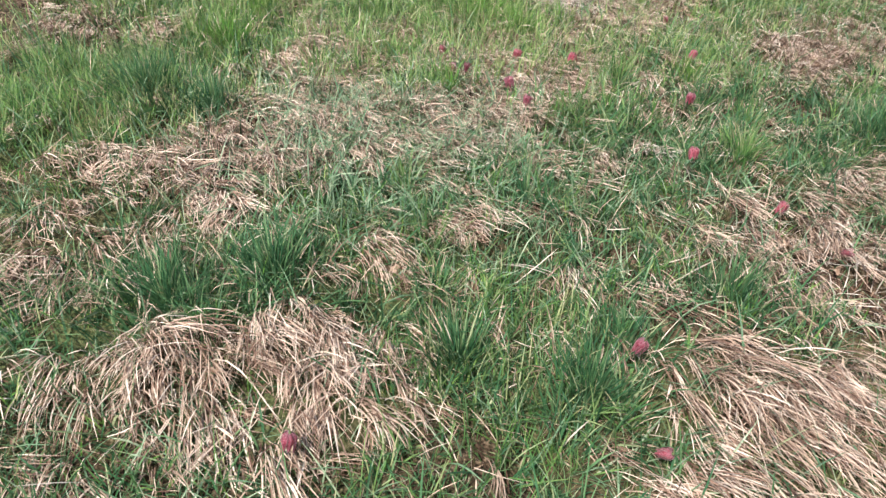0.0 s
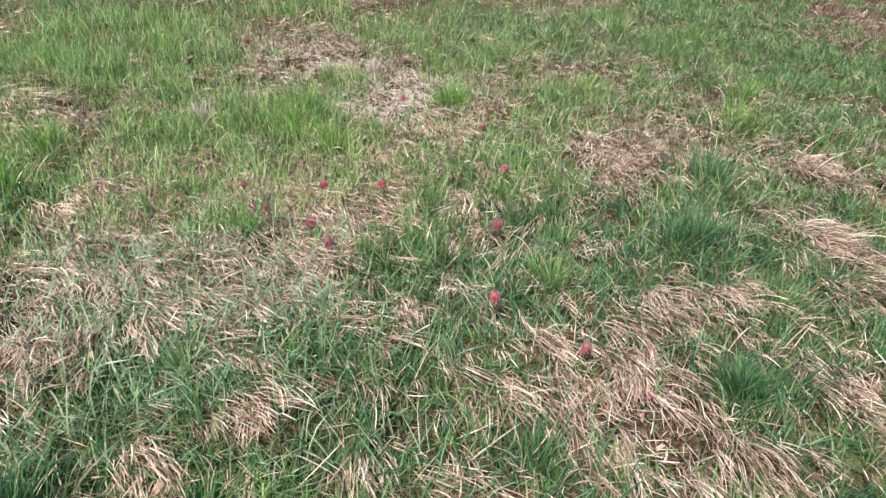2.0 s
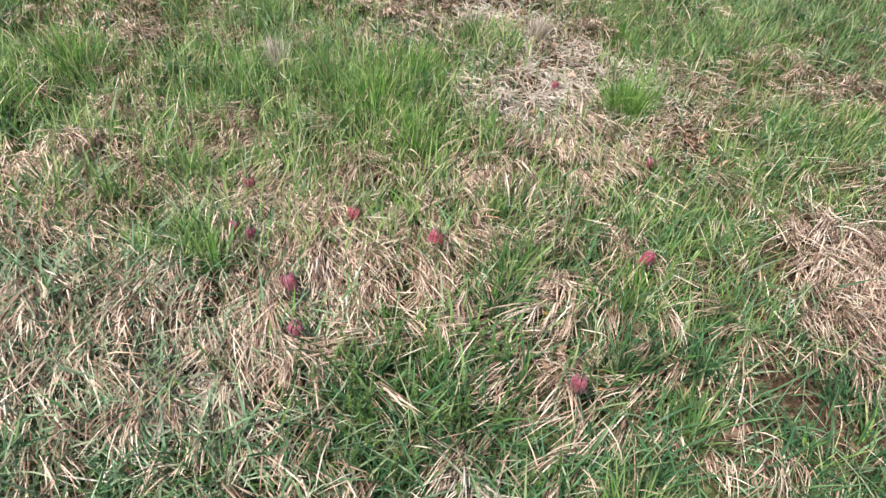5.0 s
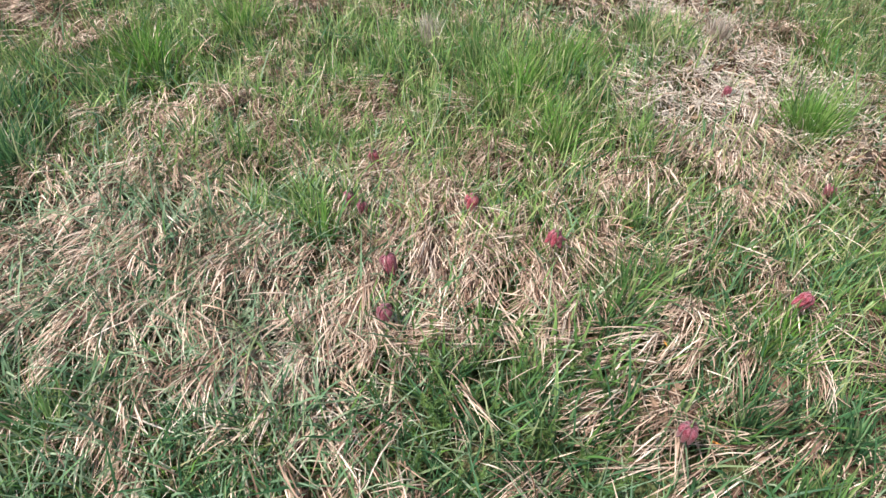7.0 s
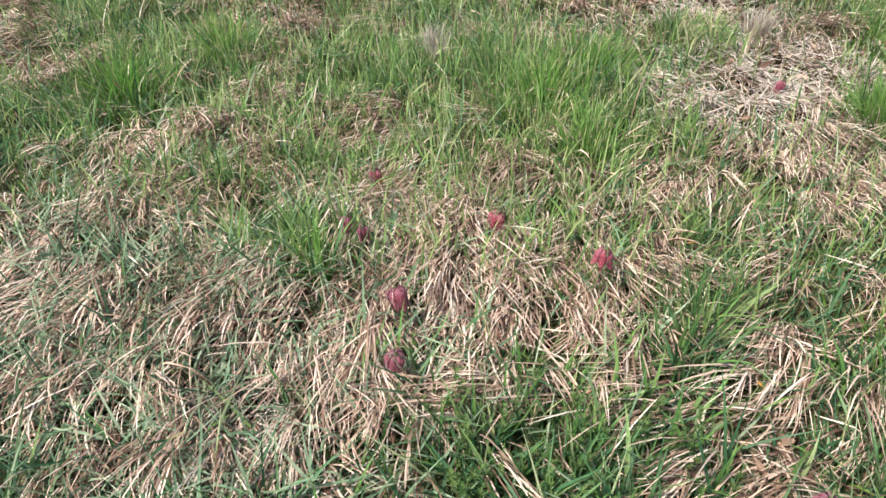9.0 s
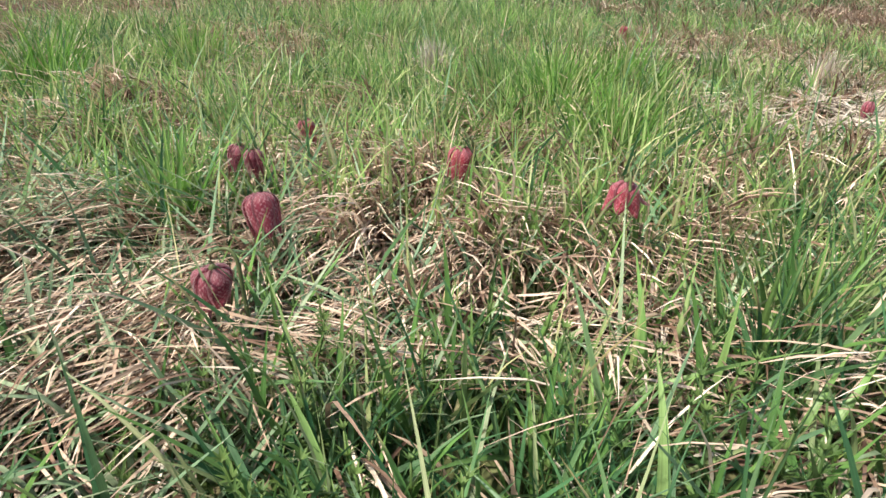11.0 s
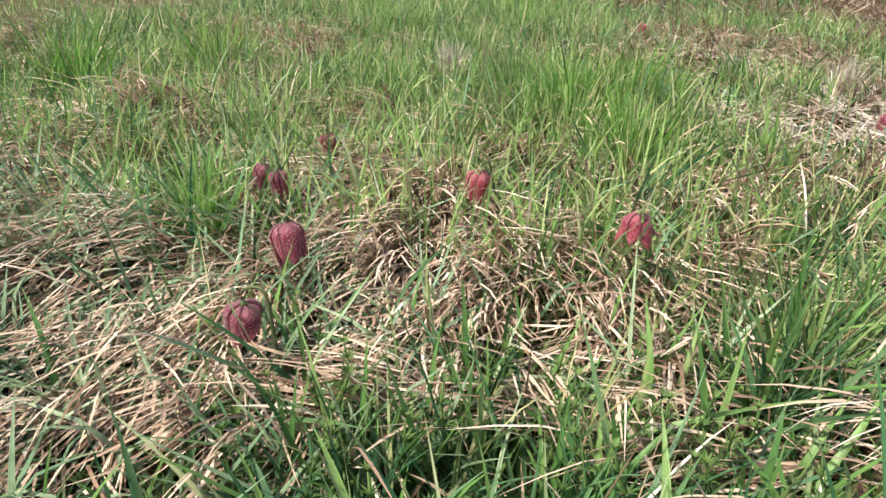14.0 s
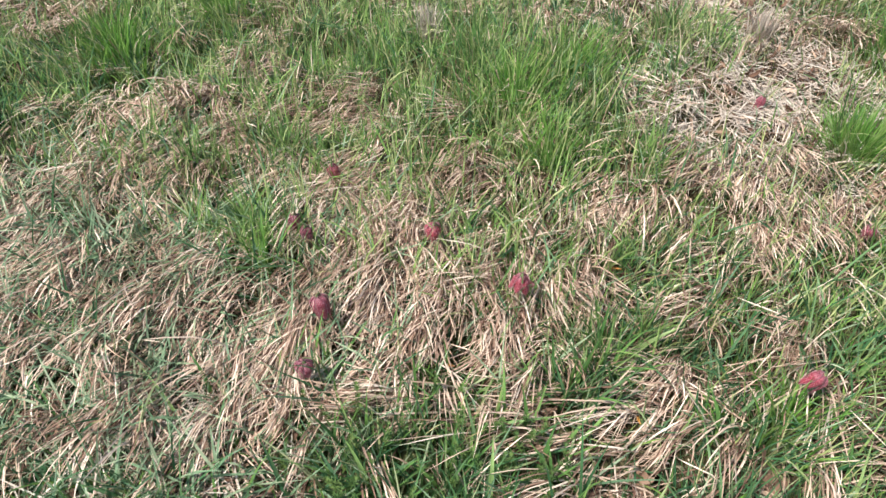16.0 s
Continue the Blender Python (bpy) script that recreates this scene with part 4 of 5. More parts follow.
def upright_grass():
    """Thin light green blades that stand through turf and straw alike."""
    x, y = scatter(11500, -2.2, 1.5, 1.15, 3.8, lambda x, y: (0.22 + 0.78 * greenness(x, y)) * (1 - 0.85 * bareness(x, y)) * np.clip(1.4 - 0.55 * np.abs(x + 0.2), 0.15, 1) * np.clip((y - 1.1) * 2.2, 0, 1) * (1 - 0.9 * np.exp(-(((x + 0.22) / 0.07) ** 2 + ((y - 1.40) / 0.12) ** 2))))
    n = len(x)
    tall = rng.uniform(0.05, 0.155, n) * (0.65 + 0.4 * greenness(x, y))
    made = strips(x, y, height(x, y) - 0.003, rng.uniform(0, 6.3, n), tall, rng.uniform(0.0020, 0.0046, n), np.abs(rng.normal(0.12, 0.2, n)), np.abs(rng.normal(0.4, 0.5, n)),
                  4, rng.normal(0, 0.9, n), rng.normal(0, 0.2, n), 2.4)
    # thicker behind the flowers
    x, y = rng.normal(-0.28, 0.34, 2300), 1.26 + np.abs(rng.normal(0, 0.40, 2300))
    keep = rng.random(len(x)) > np.maximum(0.7 * bareness(x, y), 0.95 * np.exp(-(((x + 0.22) / 0.07) ** 2 + ((y - 1.40) / 0.12) ** 2)))
    x, y = x[keep], y[keep]
    n = len(x)
    made = joined([made, strips(x, y, height(x, y) - 0.003, rng.uniform(0, 6.3, n), rng.uniform(0.06, 0.15, n), rng.uniform(0.0026, 0.0052, n), np.abs(rng.normal(0.15, 0.2, n)),
                                np.abs(rng.normal(0.45, 0.5, n)), 4, rng.normal(0, 0.9, n), rng.normal(0, 0.2, n), 2.4)])
    tagged(link("upright_grass", *made, light_mat), "thin light green grass blades standing upright", "grass", kind="stuff")


thatch()
upright_grass()
pale_stalks()
bleached_straw()
brown_litter()
leaf_litter()
meadow_grass()
short_turf()
sage_grass()
far_meadow()


# ---- tufts ----
BLADES, DEAD = [], []


def straw_pool():
    """A few single dead blades, one metre long, to be scaled."""
    if not DEAD:
        for i in range(6):
            v, f, u = strips(np.zeros(1), np.zeros(1), np.zeros(1), np.zeros(1), np.ones(1), np.array([0.018 + 0.003 * (i % 3)]), np.array([0.25 + 0.08 * i]),
                             np.array([1.35 - 0.1 * i]), 8, np.array([0.3 * (i % 3 - 1)]), np.array([0.1 * (i % 4 - 1.5)]), 4.0)
            v[:, 2] = np.maximum(v[:, 2], 0.03)
            me = bpy.data.meshes.new("straw")
            me.from_pydata([tuple(p) for p in v.tolist()], [], [tuple(q) for q in f.tolist()])
            layer = me.uv_layers.new(name="UVMap")
            layer.data.foreach_set("uv", u[f.ravel()].astype(np.float32).ravel())
            for p in me.polygons:
                p.use_smooth = True
            me.materials.append(lone_straw_mat)
            DEAD.append(me)
    return DEAD


def blade_pool():
    """A few single broad blades, one metre long, to be scaled."""
    if not BLADES:
        for i in range(9):
            v, f, u = strips(np.zeros(1), np.zeros(1), np.zeros(1), np.zeros(1), np.ones(1), np.array([0.05 + 0.004 * (i % 4)]), np.array([0.08 + 0.07 * (i % 5)]),
                             np.array([0.15 + 0.14 * i]), 7, np.array([0.25 * (i % 3 - 1)]), np.array([0.12 * (i % 4 - 1.5)]), 2.4, None, 0.4)
            me = bpy.data.meshes.new("blade")
            me.from_pydata([tuple(p) for p in v.tolist()], [], [tuple(q) for q in f.tolist()])
            layer = me.uv_layers.new(name="UVMap")
            layer.data.foreach_set("uv", u[f.ravel()].astype(np.float32).ravel())
            for p in me.polygons:
                p.use_smooth = True
            me.materials.append(blade_mat)
            BLADES.append(me)
    return BLADES


def tuft(x, y, r, tall, count, kind="fresh", skirt=50, wide=0.0046, splay=0.55, label="", broad=0):
    """A bunch of grass with a skirt of dead blades."""
    z = float(height(x, y))
    root = new("grass_tuft")
    root.location = (x, y, z)
    words = {"fresh": "tuft of fresh bright green grass blades with a dead straw skirt",
             "deep": "dense tuft of dark bluish-green grass with a dead straw skirt",
             "mixed": "loose green and yellowing grass tuft in dead straw"}
    tagged(root, label or words[kind], "grass tuft", "tufts in the meadow")
    count = int(count * 0.62)
    rr = np.abs(rng.normal(0, 0.62, count)) * r
    a = rng.uniform(0, 6.3, count)
    px, py = x + rr * np.cos(a), y + rr * np.sin(a)
    n = count
    small = np.clip(1.15 - 0.45 * rr / r, 0.35, 1.2)
    v, f, u = strips(px, py, height(px, py) - 0.004, a + rng.normal(0, 0.8, n), tall * small * rng.uniform(0.55, 1.15, n), wide * rng.uniform(0.55, 1.2, n),
                     np.abs(rng.normal(0.12, 0.14, n)) + splay * 0.4 * rr / r, np.abs(rng.normal(splay * 0.8, 0.4, n)), 5, rng.normal(0, 0.8, n),
                     rng.normal(0, 0.2, n), 2.2, np.full(n, 0.004), 0.35)
    tagged(link("foliage", v - (x, y, z), f, u, {"fresh": fresh_mat, "deep": deep_mat, "mixed": grass_mat}[kind], root), kind="stuff")
    if skirt:
        n = skirt
        a = rng.uniform(0, 6.3, n)
        rr = r * rng.uniform(0.2, 1.0, n)
        px, py = x + rr * np.cos(a), y + rr * np.sin(a)
        v, f, u = strips(px, py, height(px, py), a + rng.normal(0, 0.5, n), tall * rng.uniform(0.4, 0.95, n), rng.uniform(0.0014, 0.003, n),
                         rng.uniform(0.2, 0.8, n), rng.uniform(0.6, 1.5, n), 6, rng.normal(0, 0.8, n), rng.normal(0, 0.25, n), 4.0,
                         rng.uniform(0.003, 0.02, n))
        tagged(link("dead_skirt", v - (x, y, z), f, u, straw_mat, root, "pale dead blades round the foot"), kind="stuff")
    for _ in range(broad):
        a, q = random.uniform(0, 6.28), abs(random.gauss(0, 0.5)) * r
        b = new("blade", random.choice(blade_pool()))
        b.parent = root
        size = tall * random.uniform(0.7, 1.2)
        bx, by = x + q * math.cos(a), y + q * math.sin(a)
        b.matrix_local = pose(bx - x, by - y, float(height(bx, by)) - 0.004 - z, 0, 0, math.degrees(a) + random.uniform(-70, 70)) @ Matrix.Diagonal((size, size * random.uniform(0.7, 1.3), size, 1))
    return root


def straw_clump(x, y, r, tall, count, flow, spread=0.32, pale=False, label="", upright=False):
    """A dead tussock whose blades all hang over to one side."""
    z = float(height(x, y))
    if upright:
        n = int(count * 0.85)
        rr, a = r * np.sqrt(rng.random(n)), rng.uniform(0, 6.3, n)
        px, py = x + rr * np.cos(a), y + rr * np.sin(a)
        v, f, u = strips(px, py, height(px, py) - 0.003, radians(flow) + rng.normal(0, spread, n), tall * rng.uniform(0.4, 1.0, n),
                         rng.uniform(0.0014, 0.0031, n), rng.uniform(0.0, 0.3, n), rng.uniform(0.0, 0.6, n), 7, rng.normal(0, 0.8, n), rng.normal(0, 0.14, n), 4.0)
    else:
        n = max(count // 11, 6)
        rr, a = r * np.sqrt(rng.random(n)), rng.uniform(0, 6.3, n)
        v, f, u = locks(x + rr * np.cos(a), y + rr * np.sin(a), radians(flow) + rng.normal(0, spread, n), 11, tall * rng.uniform(0.6, 1.1, n), rng.uniform(0.1, 0.7, n),
                        rng.uniform(1.6, 2.3, n), rng.uniform(0.004, 0.03, n))
    root = new("straw_clump")
    root.location = (x, y, z)
    tagged(link("dead_straw", v - (x, y, z), f, u, pale_mat if pale else straw_mat, root), kind="stuff")
    for _ in range(9):
        b = new("straw", random.choice(straw_pool()))
        b.parent = root
        q, a = random.uniform(0, r), random.uniform(0, 6.28)
        bx, by = x + q * math.cos(a), y + q * math.sin(a)
        size = tall * random.uniform(0.6, 1.0)
        b.matrix_local = pose(bx - x, by - y, float(height(bx, by)) - 0.002 - z, 0, 0, flow + random.gauss(0, math.degrees(spread))) @ Matrix.Diagonal((size, size, size, 1))
    return tagged(root, label or "tussock of pale dead straw hanging over to one side", "straw clump", "dead tussocks")


tuft(-1.25, 1.42, 0.17, 0.15, 714, "deep")
tuft(-1.05, 1.30, 0.10, 0.13, 374, "deep")
tuft(-1.00, 1.80, 0.13, 0.17, 320, "fresh")
tuft(-0.86, 2.08, 0.13, 0.15, 280, "fresh")
tuft(-1.16, 0.42, 0.13, 0.15, 544, "deep")
tuft(-0.92, 0.45, 0.12, 0.15, 476, "deep")
tuft(-0.58, 0.12, 0.12, 0.14, 442, "deep")
tuft(-0.36, -0.02, 0.14, 0.14, 578, "deep")
tuft(-0.58, 0.32, 0.07, 0.12, 130, "deep")
tuft(0.10, 0.18, 0.14, 0.13, 360, "deep")
tuft(-0.22, 0.10, 0.14, 0.12, 320, "deep")
tuft(0.36, -0.14, 0.11, 0.13, 240, "mixed")
tuft(0.67, 0.15, 0.085, 0.11, 1000, "deep", 10, 0.0032, 0.6)
tuft(0.45, 0.68, 0.09, 0.13, 260, "mixed")
tuft(0.36, 0.72, 0.07, 0.12, 130, "deep")
tuft(0.15, 0.96, 0.12, 0.09, 150, "deep", 20, broad=14)
tuft(0.05, 0.93, 0.08, 0.09, 140, "deep", 20, broad=12)
tuft(0.22, 0.90, 0.09, 0.11, 150, "deep", 30, broad=8)
tuft(1.06, 0.72, 0.15, 0.14, 578, "deep")
tuft(1.40, 1.04, 0.15, 0.14, 544, "deep")
tuft(1.03, 0.36, 0.10, 0.13, 200, "mixed")
tuft(1.92, 1.40, 0.16, 0.15, 320, "fresh")
tuft(2.15, 1.60, 0.14, 0.15, 240, "fresh")
tuft(0.02, 1.90, 0.14, 0.15, 380, "fresh", 50)
tuft(0.14, 1.74, 0.10, 0.14, 260, "fresh", 70)
tuft(0.12, 2.10, 0.14, 0.15, 320, "fresh", 30)
tuft(-0.12, 2.05, 0.12, 0.12, 240, "mixed", 30)
tuft(0.77, 1.99, 0.06, 0.17, 720, "fresh", 30, 0.0040, 0.6, broad=24)
tuft(1.53, 2.00, 0.08, 0.12, 180, "fresh")
tuft(0.90, 2.52, 0.09, 0.13, 180, "fresh")
tuft(0.33, 2.42, 0.10, 0.13, 180, "mixed")
tuft(-0.29, 1.25, 0.028, 0.12, 46, "fresh", 12, 0.0050, 0.25, broad=8)
tuft(-0.34, 1.32, 0.05, 0.12, 90, "mixed", 40, broad=8)
tuft(-0.56, 1.46, 0.07, 0.14, 90, "mixed", 30)
tuft(-0.70, 1.50, 0.07, 0.15, 90, "mixed", 30)
tuft(-0.42, 1.58, 0.08, 0.14, 110, "mixed", 30)
tuft(-0.30, 1.68, 0.08, 0.14, 120, "mixed", 30)
tuft(-0.10, 1.60, 0.07, 0.12, 90, "mixed", 40)
tuft(0.52, 1.02, 0.09, 0.11, 220, "deep", 20)
tuft(0.70, 1.04, 0.10, 0.11, 220, "deep", 20)
tuft(0.62, 0.88, 0.09, 0.11, 180, "mixed", 20)
tuft(-0.46, 1.40, 0.06, 0.11, 110, "mixed", 30)
tuft(0.33, 1.24, 0.075, 0.12, 170, "mixed", 40, 0.0042, broad=22)
tuft(0.28, 1.17, 0.05, 0.11, 90, "deep", 16, 0.0048, broad=16)
tuft(0.60, 1.22, 0.10, 0.13, 200, "fresh", 30)
tuft(-0.55, 0.74, 0.10, 0.11, 150, "mixed", 30)
tuft(-0.24, 0.66, 0.10, 0.11, 160, "deep", 30)
tuft(1.29, 0.40, 0.09, 0.12, 160, "deep")
tuft(2.19, 2.66, 0.13, 0.18, 240, "mixed", 160, label="green tuft in a drooping mop of dead straw")
tuft(-0.33, 3.10, 0.15, 0.15, 240, "fresh")
tuft(-0.83, 3.00, 0.14, 0.15, 220, "fresh")
tuft(2.55, 2.40, 0.16, 0.15, 240, "fresh")

straw_clump(-1.05, 1.10, 0.10, 0.20, 260, -80)
straw_clump(-0.92, 0.98, 0.08, 0.17, 180, -84)
straw_clump(-1.20, 0.95, 0.09, 0.18, 200, -68)
straw_clump(-0.80, 0.20, 0.10, 0.18, 380, -88)
straw_clump(-0.92, 0.26, 0.10, 0.19, 420, -81)
straw_clump(-1.14, 0.27, 0.10, 0.20, 420, -73)
straw_clump(-0.68, 0.50, 0.06, 0.15, 120, -78)
straw_clump(-0.02, -0.10, 0.10, 0.20, 260, -92)
straw_clump(0.12, -0.08, 0.09, 0.19, 200, -87)
straw_clump(0.74, 0.52, 0.09, 0.18, 240, -109)
straw_clump(0.88, 0.48, 0.08, 0.18, 200, -104)
straw_clump(0.42, 0.30, 0.08, 0.16, 160, -114)
straw_clump(-0.45, 0.58, 0.06, 0.15, 130, -78)
straw_clump(0.01, 0.75, 0.05, 0.13, 100, -97)
straw_clump(-0.80, 1.62, 0.10, 0.18, 360, -78)
straw_clump(-0.66, 1.66, 0.09, 0.17, 280, -73)
straw_clump(-0.10, 1.45, 0.07, 0.14, 170, -80)
straw_clump(0.04, 1.46, 0.05, 0.13, 100, -102)
straw_clump(-0.22, 1.55, 0.06, 0.15, 150, -81)
straw_clump(0.26, 1.40, 0.06, 0.15, 130, -60)
straw_clump(-0.20, 1.15, 0.06, 0.14, 150, -82)
straw_clump(-0.33, 1.12, 0.07, 0.15, 160, -86)
straw_clump(-0.40, 1.28, 0.07, 0.15, 170, -90)
straw_clump(-0.55, 1.10, 0.08, 0.15, 170, -86)
straw_clump(0.27, 1.62, 0.06, 0.12, 110, -72)
straw_clump(0.55, 1.58, 0.07, 0.13, 120, -99)
straw_clump(1.20, 1.40, 0.10, 0.19, 380, -104)
straw_clump(1.32, 1.30, 0.09, 0.18, 300, -100)
straw_clump(1.10, 1.22, 0.09, 0.17, 300, -114)
straw_clump(1.48, 0.60, 0.08, 0.16, 180, -69)
straw_clump(1.85, 0.95, 0.10, 0.18, 300, -94)
straw_clump(0.205, 0.785, 0.014, 0.13, 90, -95, 1.4, True, "small mop of whitish drooping blades")
straw_clump(0.45, 1.27, 0.05, 0.14, 70, -94, 0.8)
straw_clump(-0.29, 2.16, 0.020, 0.14, 300, -68, 1.6, True, "upright wisp of bleached grey-white straw", True)
straw_clump(0.57, 2.47, 0.030, 0.12, 220, -80, 1.6, True, "pale wisp of bleached straw in a bare patch", True)
straw_clump(-0.66, 1.90, 0.07, 0.15, 120, -68)
straw_clump(-0.05, 1.24, 0.05, 0.12, 110, -72)
straw_clump(0.03, 1.05, 0.05, 0.13, 90, -152)
straw_clump(1.90, 2.25, 0.10, 0.16, 160, -114)


# ---- fritillaries ----
def tube(points, radii, sides=8):
    """A tube along points, as a bmesh with a UV from foot to end."""
    bm = bmesh.new()
    layer = bm.loops.layers.uv.new("UVMap")
    rings = []
    for i, p in enumerate(points):
        t = (Vector(points[min(i + 1, len(points) - 1)]) - Vector(points[max(i - 1, 0)])).normalized()
        q = t.to_track_quat("Z", "Y")
        rings.append([bm.verts.new(Vector(p) + q @ Vector((radii[i] * math.cos(k * 2 * math.pi / sides), radii[i] * math.sin(k * 2 * math.pi / sides), 0)))
                      for k in range(sides)])
    for i in range(len(rings) - 1):
        for k in range(sides):
            f = bm.faces.new((rings[i][k], rings[i][(k + 1) % sides], rings[i + 1][(k + 1) % sides], rings[i + 1][k]))
            for lp, (a, b) in zip(f.loops, ((k, i), (k + 1, i), (k + 1, i + 1), (k, i + 1))):
                lp[layer].uv = (a / sides, b / (len(rings) - 1))
    bm.faces.new(rings[0][::-1]); bm.faces.new(rings[-1])
    return bm


def petal(turn, length, radius, flare, outer):
    """One tepal of a hanging bell; the bell's mouth points along -z, its cap at the origin."""
    bm = bmesh.new()
    layer = bm.loops.layers.uv.new("UVMap")
    rows, cols = 9, 6
    grid = []
    for i in range(rows + 1):
        v = i / rows
        swell = math.sin(min(v / 0.36, 1) * math.pi / 2) ** 0.70
        r = radius * (0.10 + 0.95 * swell) * (1 - 0.26 * (max(v - 0.40, 0) / 0.60) ** 1.5) + flare * radius * max(v - 0.35, 0) ** 1.6 * 2.2
        r += 0.0008 * (1 if outer else -1)
        drop = length * 1.08 * (v ** 1.28) * (1 - 0.32 * flare * v)
        wide = 0.62 * (math.sin(min(0.08 + v * 1.02, 1) * math.pi) ** 0.55 if v < 0.5 else (1 - ((v - 0.5) / 0.5) ** 1.7) ** 0.9) + 0.03
        line = []
        for j in range(cols + 1):
            s = j / cols * 2 - 1
            a = turn + s * wide
            rr = r * (1 + 0.05 * (1 - s * s)) - 0.0008 * abs(s)
            line.append(bm.verts.new((rr * math.cos(a), rr * math.sin(a), -drop - 0.0006 * s * s)))
        grid.append(line)
    for i in range(rows):
        for j in range(cols):
            f = bm.faces.new((grid[i][j], grid[i + 1][j], grid[i + 1][j + 1], grid[i][j + 1]))
            for lp, (a, b) in zip(f.loops, ((j, i), (j, i + 1), (j + 1, i + 1), (j + 1, i))):
                lp[layer].uv = (a / cols * 0.9, b / rows)
    bmesh.ops.solidify(bm, geom=bm.faces[:], thickness=0.0004)
    return bm


def leaf_blade(length, width, lean, curl, az, fold=0.3):
    v, f, u = strips(np.zeros(1), np.zeros(1), np.zeros(1), np.array([az]), np.array([length]), np.array([width]), np.array([lean]), np.array([curl]),
                     8, np.array([0.3]), np.array([0.2]), 2.4, None, fold)
    return v, f, u


def fritillary(x, y, z, length=0.037, radius=0.0150, flare=0.0, tilt=(0, 0), spin=0.0, foot=(0.02, 0.02), arch=0.010, label="", open_petal=None, longest=1.0, hue=(0.43, 0.095, 0.135)):
    """A nodding bell whose middle hangs at (x, y, z); foot: how far the stem's foot stands from under it."""
    fx, fy, radius = x + foot[0], y + foot[1], radius * 0.83
    hue = (hue[0] * 0.84, hue[1] * 0.58, hue[2] * 0.82)
    fz = float(height(fx, fy)) - 0.004
    root = new("fritillary")
    root.location = (fx, fy, fz)
    tagged(root, label or "nodding chequered red-purple fritillary bell on a thin stem", "flower", "fritillaries in the meadow")
    tip = Euler((radians(tilt[0]), radians(tilt[1]), spin)).to_matrix()
    cap = Vector((x, y, z)) - Vector((fx, fy, fz)) + tip @ Vector((0, 0, length * 0.5))
    # stem: up from the foot, over in a hook and down into the cap
    back = Vector((-cap.x, -cap.y, 0))
    back = back.normalized() if back.length > 1e-4 else Vector((1, 0, 0))
    top = max(cap.z + arch, 0.03)
    hook = Vector((cap.x, cap.y, 0)) + back * min(arch * 1.3, 0.024)
    pts = [Vector((0, 0, 0)), Vector((hook.x * 0.25, hook.y * 0.25, top * 0.35)), Vector((hook.x * 0.7, hook.y * 0.7, top * 0.72)),
           Vector((hook.x, hook.y, top * 0.93)), Vector((hook.x, hook.y, top)) - back * arch * 0.45,
           cap + Vector((0, 0, arch * 0.62)), cap + tip @ Vector((0, 0, -0.001))]
    smooth = []
    for i in range(len(pts) - 1):
        p0, p1, p2, p3 = pts[max(i - 1, 0)], pts[i], pts[i + 1], pts[min(i + 2, len(pts) - 1)]
        for s in (0, 0.25, 0.5, 0.75):
            smooth.append(0.5 * (2 * p1 + (p2 - p0) * s + (2 * p0 - 5 * p1 + 4 * p2 - p3) * s * s + (3 * p1 - p0 - 3 * p2 + p3) * s ** 3))
    smooth.append(pts[-1])
    m = len(smooth)
    part("stem", tube(smooth, [0.0017 - 0.0007 * i / m for i in range(m)]), stem_mat, root, "thin brownish-green stem")
    head = part("flower_head", tube([Vector((0, 0, 0.0025)), Vector((0, 0, 0.001)), Vector((0, 0, -0.0008)), Vector((0, 0, -0.0025))], [0.0012, 0.0022, 0.0030, 0.0024]), stem_mat, root, "small domed cap where the petals join")
    head.matrix_local = Matrix.Translation(cap) @ tip.to_4x4()
    for k in range(6):
        wide = flare + (open_petal[1] if open_petal and open_petal[0] == k else 0) + random.uniform(-0.05, 0.06)
        p = part("petal", petal(k * math.pi / 3, length * (1 + random.uniform(-0.05, 0.05)) * (1.0 if longest == 1.0 else longest if k == open_petal[0] else 0.86), radius * (1.0 if k % 2 else 0.94), wide, k % 2 == 1), petal_mat, head)
        p.color = (*hue, 1)
    for k in range(3):
        az = random.uniform(0, 6.3)
        v, f, u = leaf_blade(random.uniform(0.05, 0.09), random.uniform(0.003, 0.005), random.uniform(0.25, 0.6), random.uniform(0.2, 0.8), az)
        at = smooth[min(2 + 3 * k, m - 10)]
        link("leaf", v + np.array(at), f, u, glaucous_mat, root, "narrow grey-green leaf")
    return root


fritillary(-0.100, 1.045, 0.084, 0.033, 0.0158, 0.02, (6, 4), 0.4, (0.030, -0.002), 0.016, "dusky red-purple fritillary bell, one petal hanging longer, on a hooked stem", (4, 0.1), 1.28, hue=(0.36, 0.078, 0.118))
fritillary(-0.123, 1.152, 0.097, 0.037, 0.0172, 0.06, (-12, -16), 0.2, (0.006, 0.020), 0.004, "large red-purple fritillary bell with a grey sheen, tilted sideways", hue=(0.39, 0.085, 0.125))
fritillary(-0.222, 1.303, 0.088, 0.032, 0.0120, 0.0, (8, -10), 0.9, (0.006, 0.025), 0.004, hue=(0.34, 0.065, 0.105))
fritillary(-0.262, 1.330, 0.080, 0.032, 0.0120, 0.0, (-6, 12), 0.1, (-0.010, 0.02), 0.009, "half hidden dull purple fritillary bell behind grass blades", hue=(0.32, 0.075, 0.11))
fritillary(-0.256, 1.492, 0.073, 0.035, 0.0130, 0.0, (10, -14), 0.5, (-0.015, 0.02), 0.009, "closed dark red fritillary bell on a short stem", hue=(0.42, 0.060, 0.080))
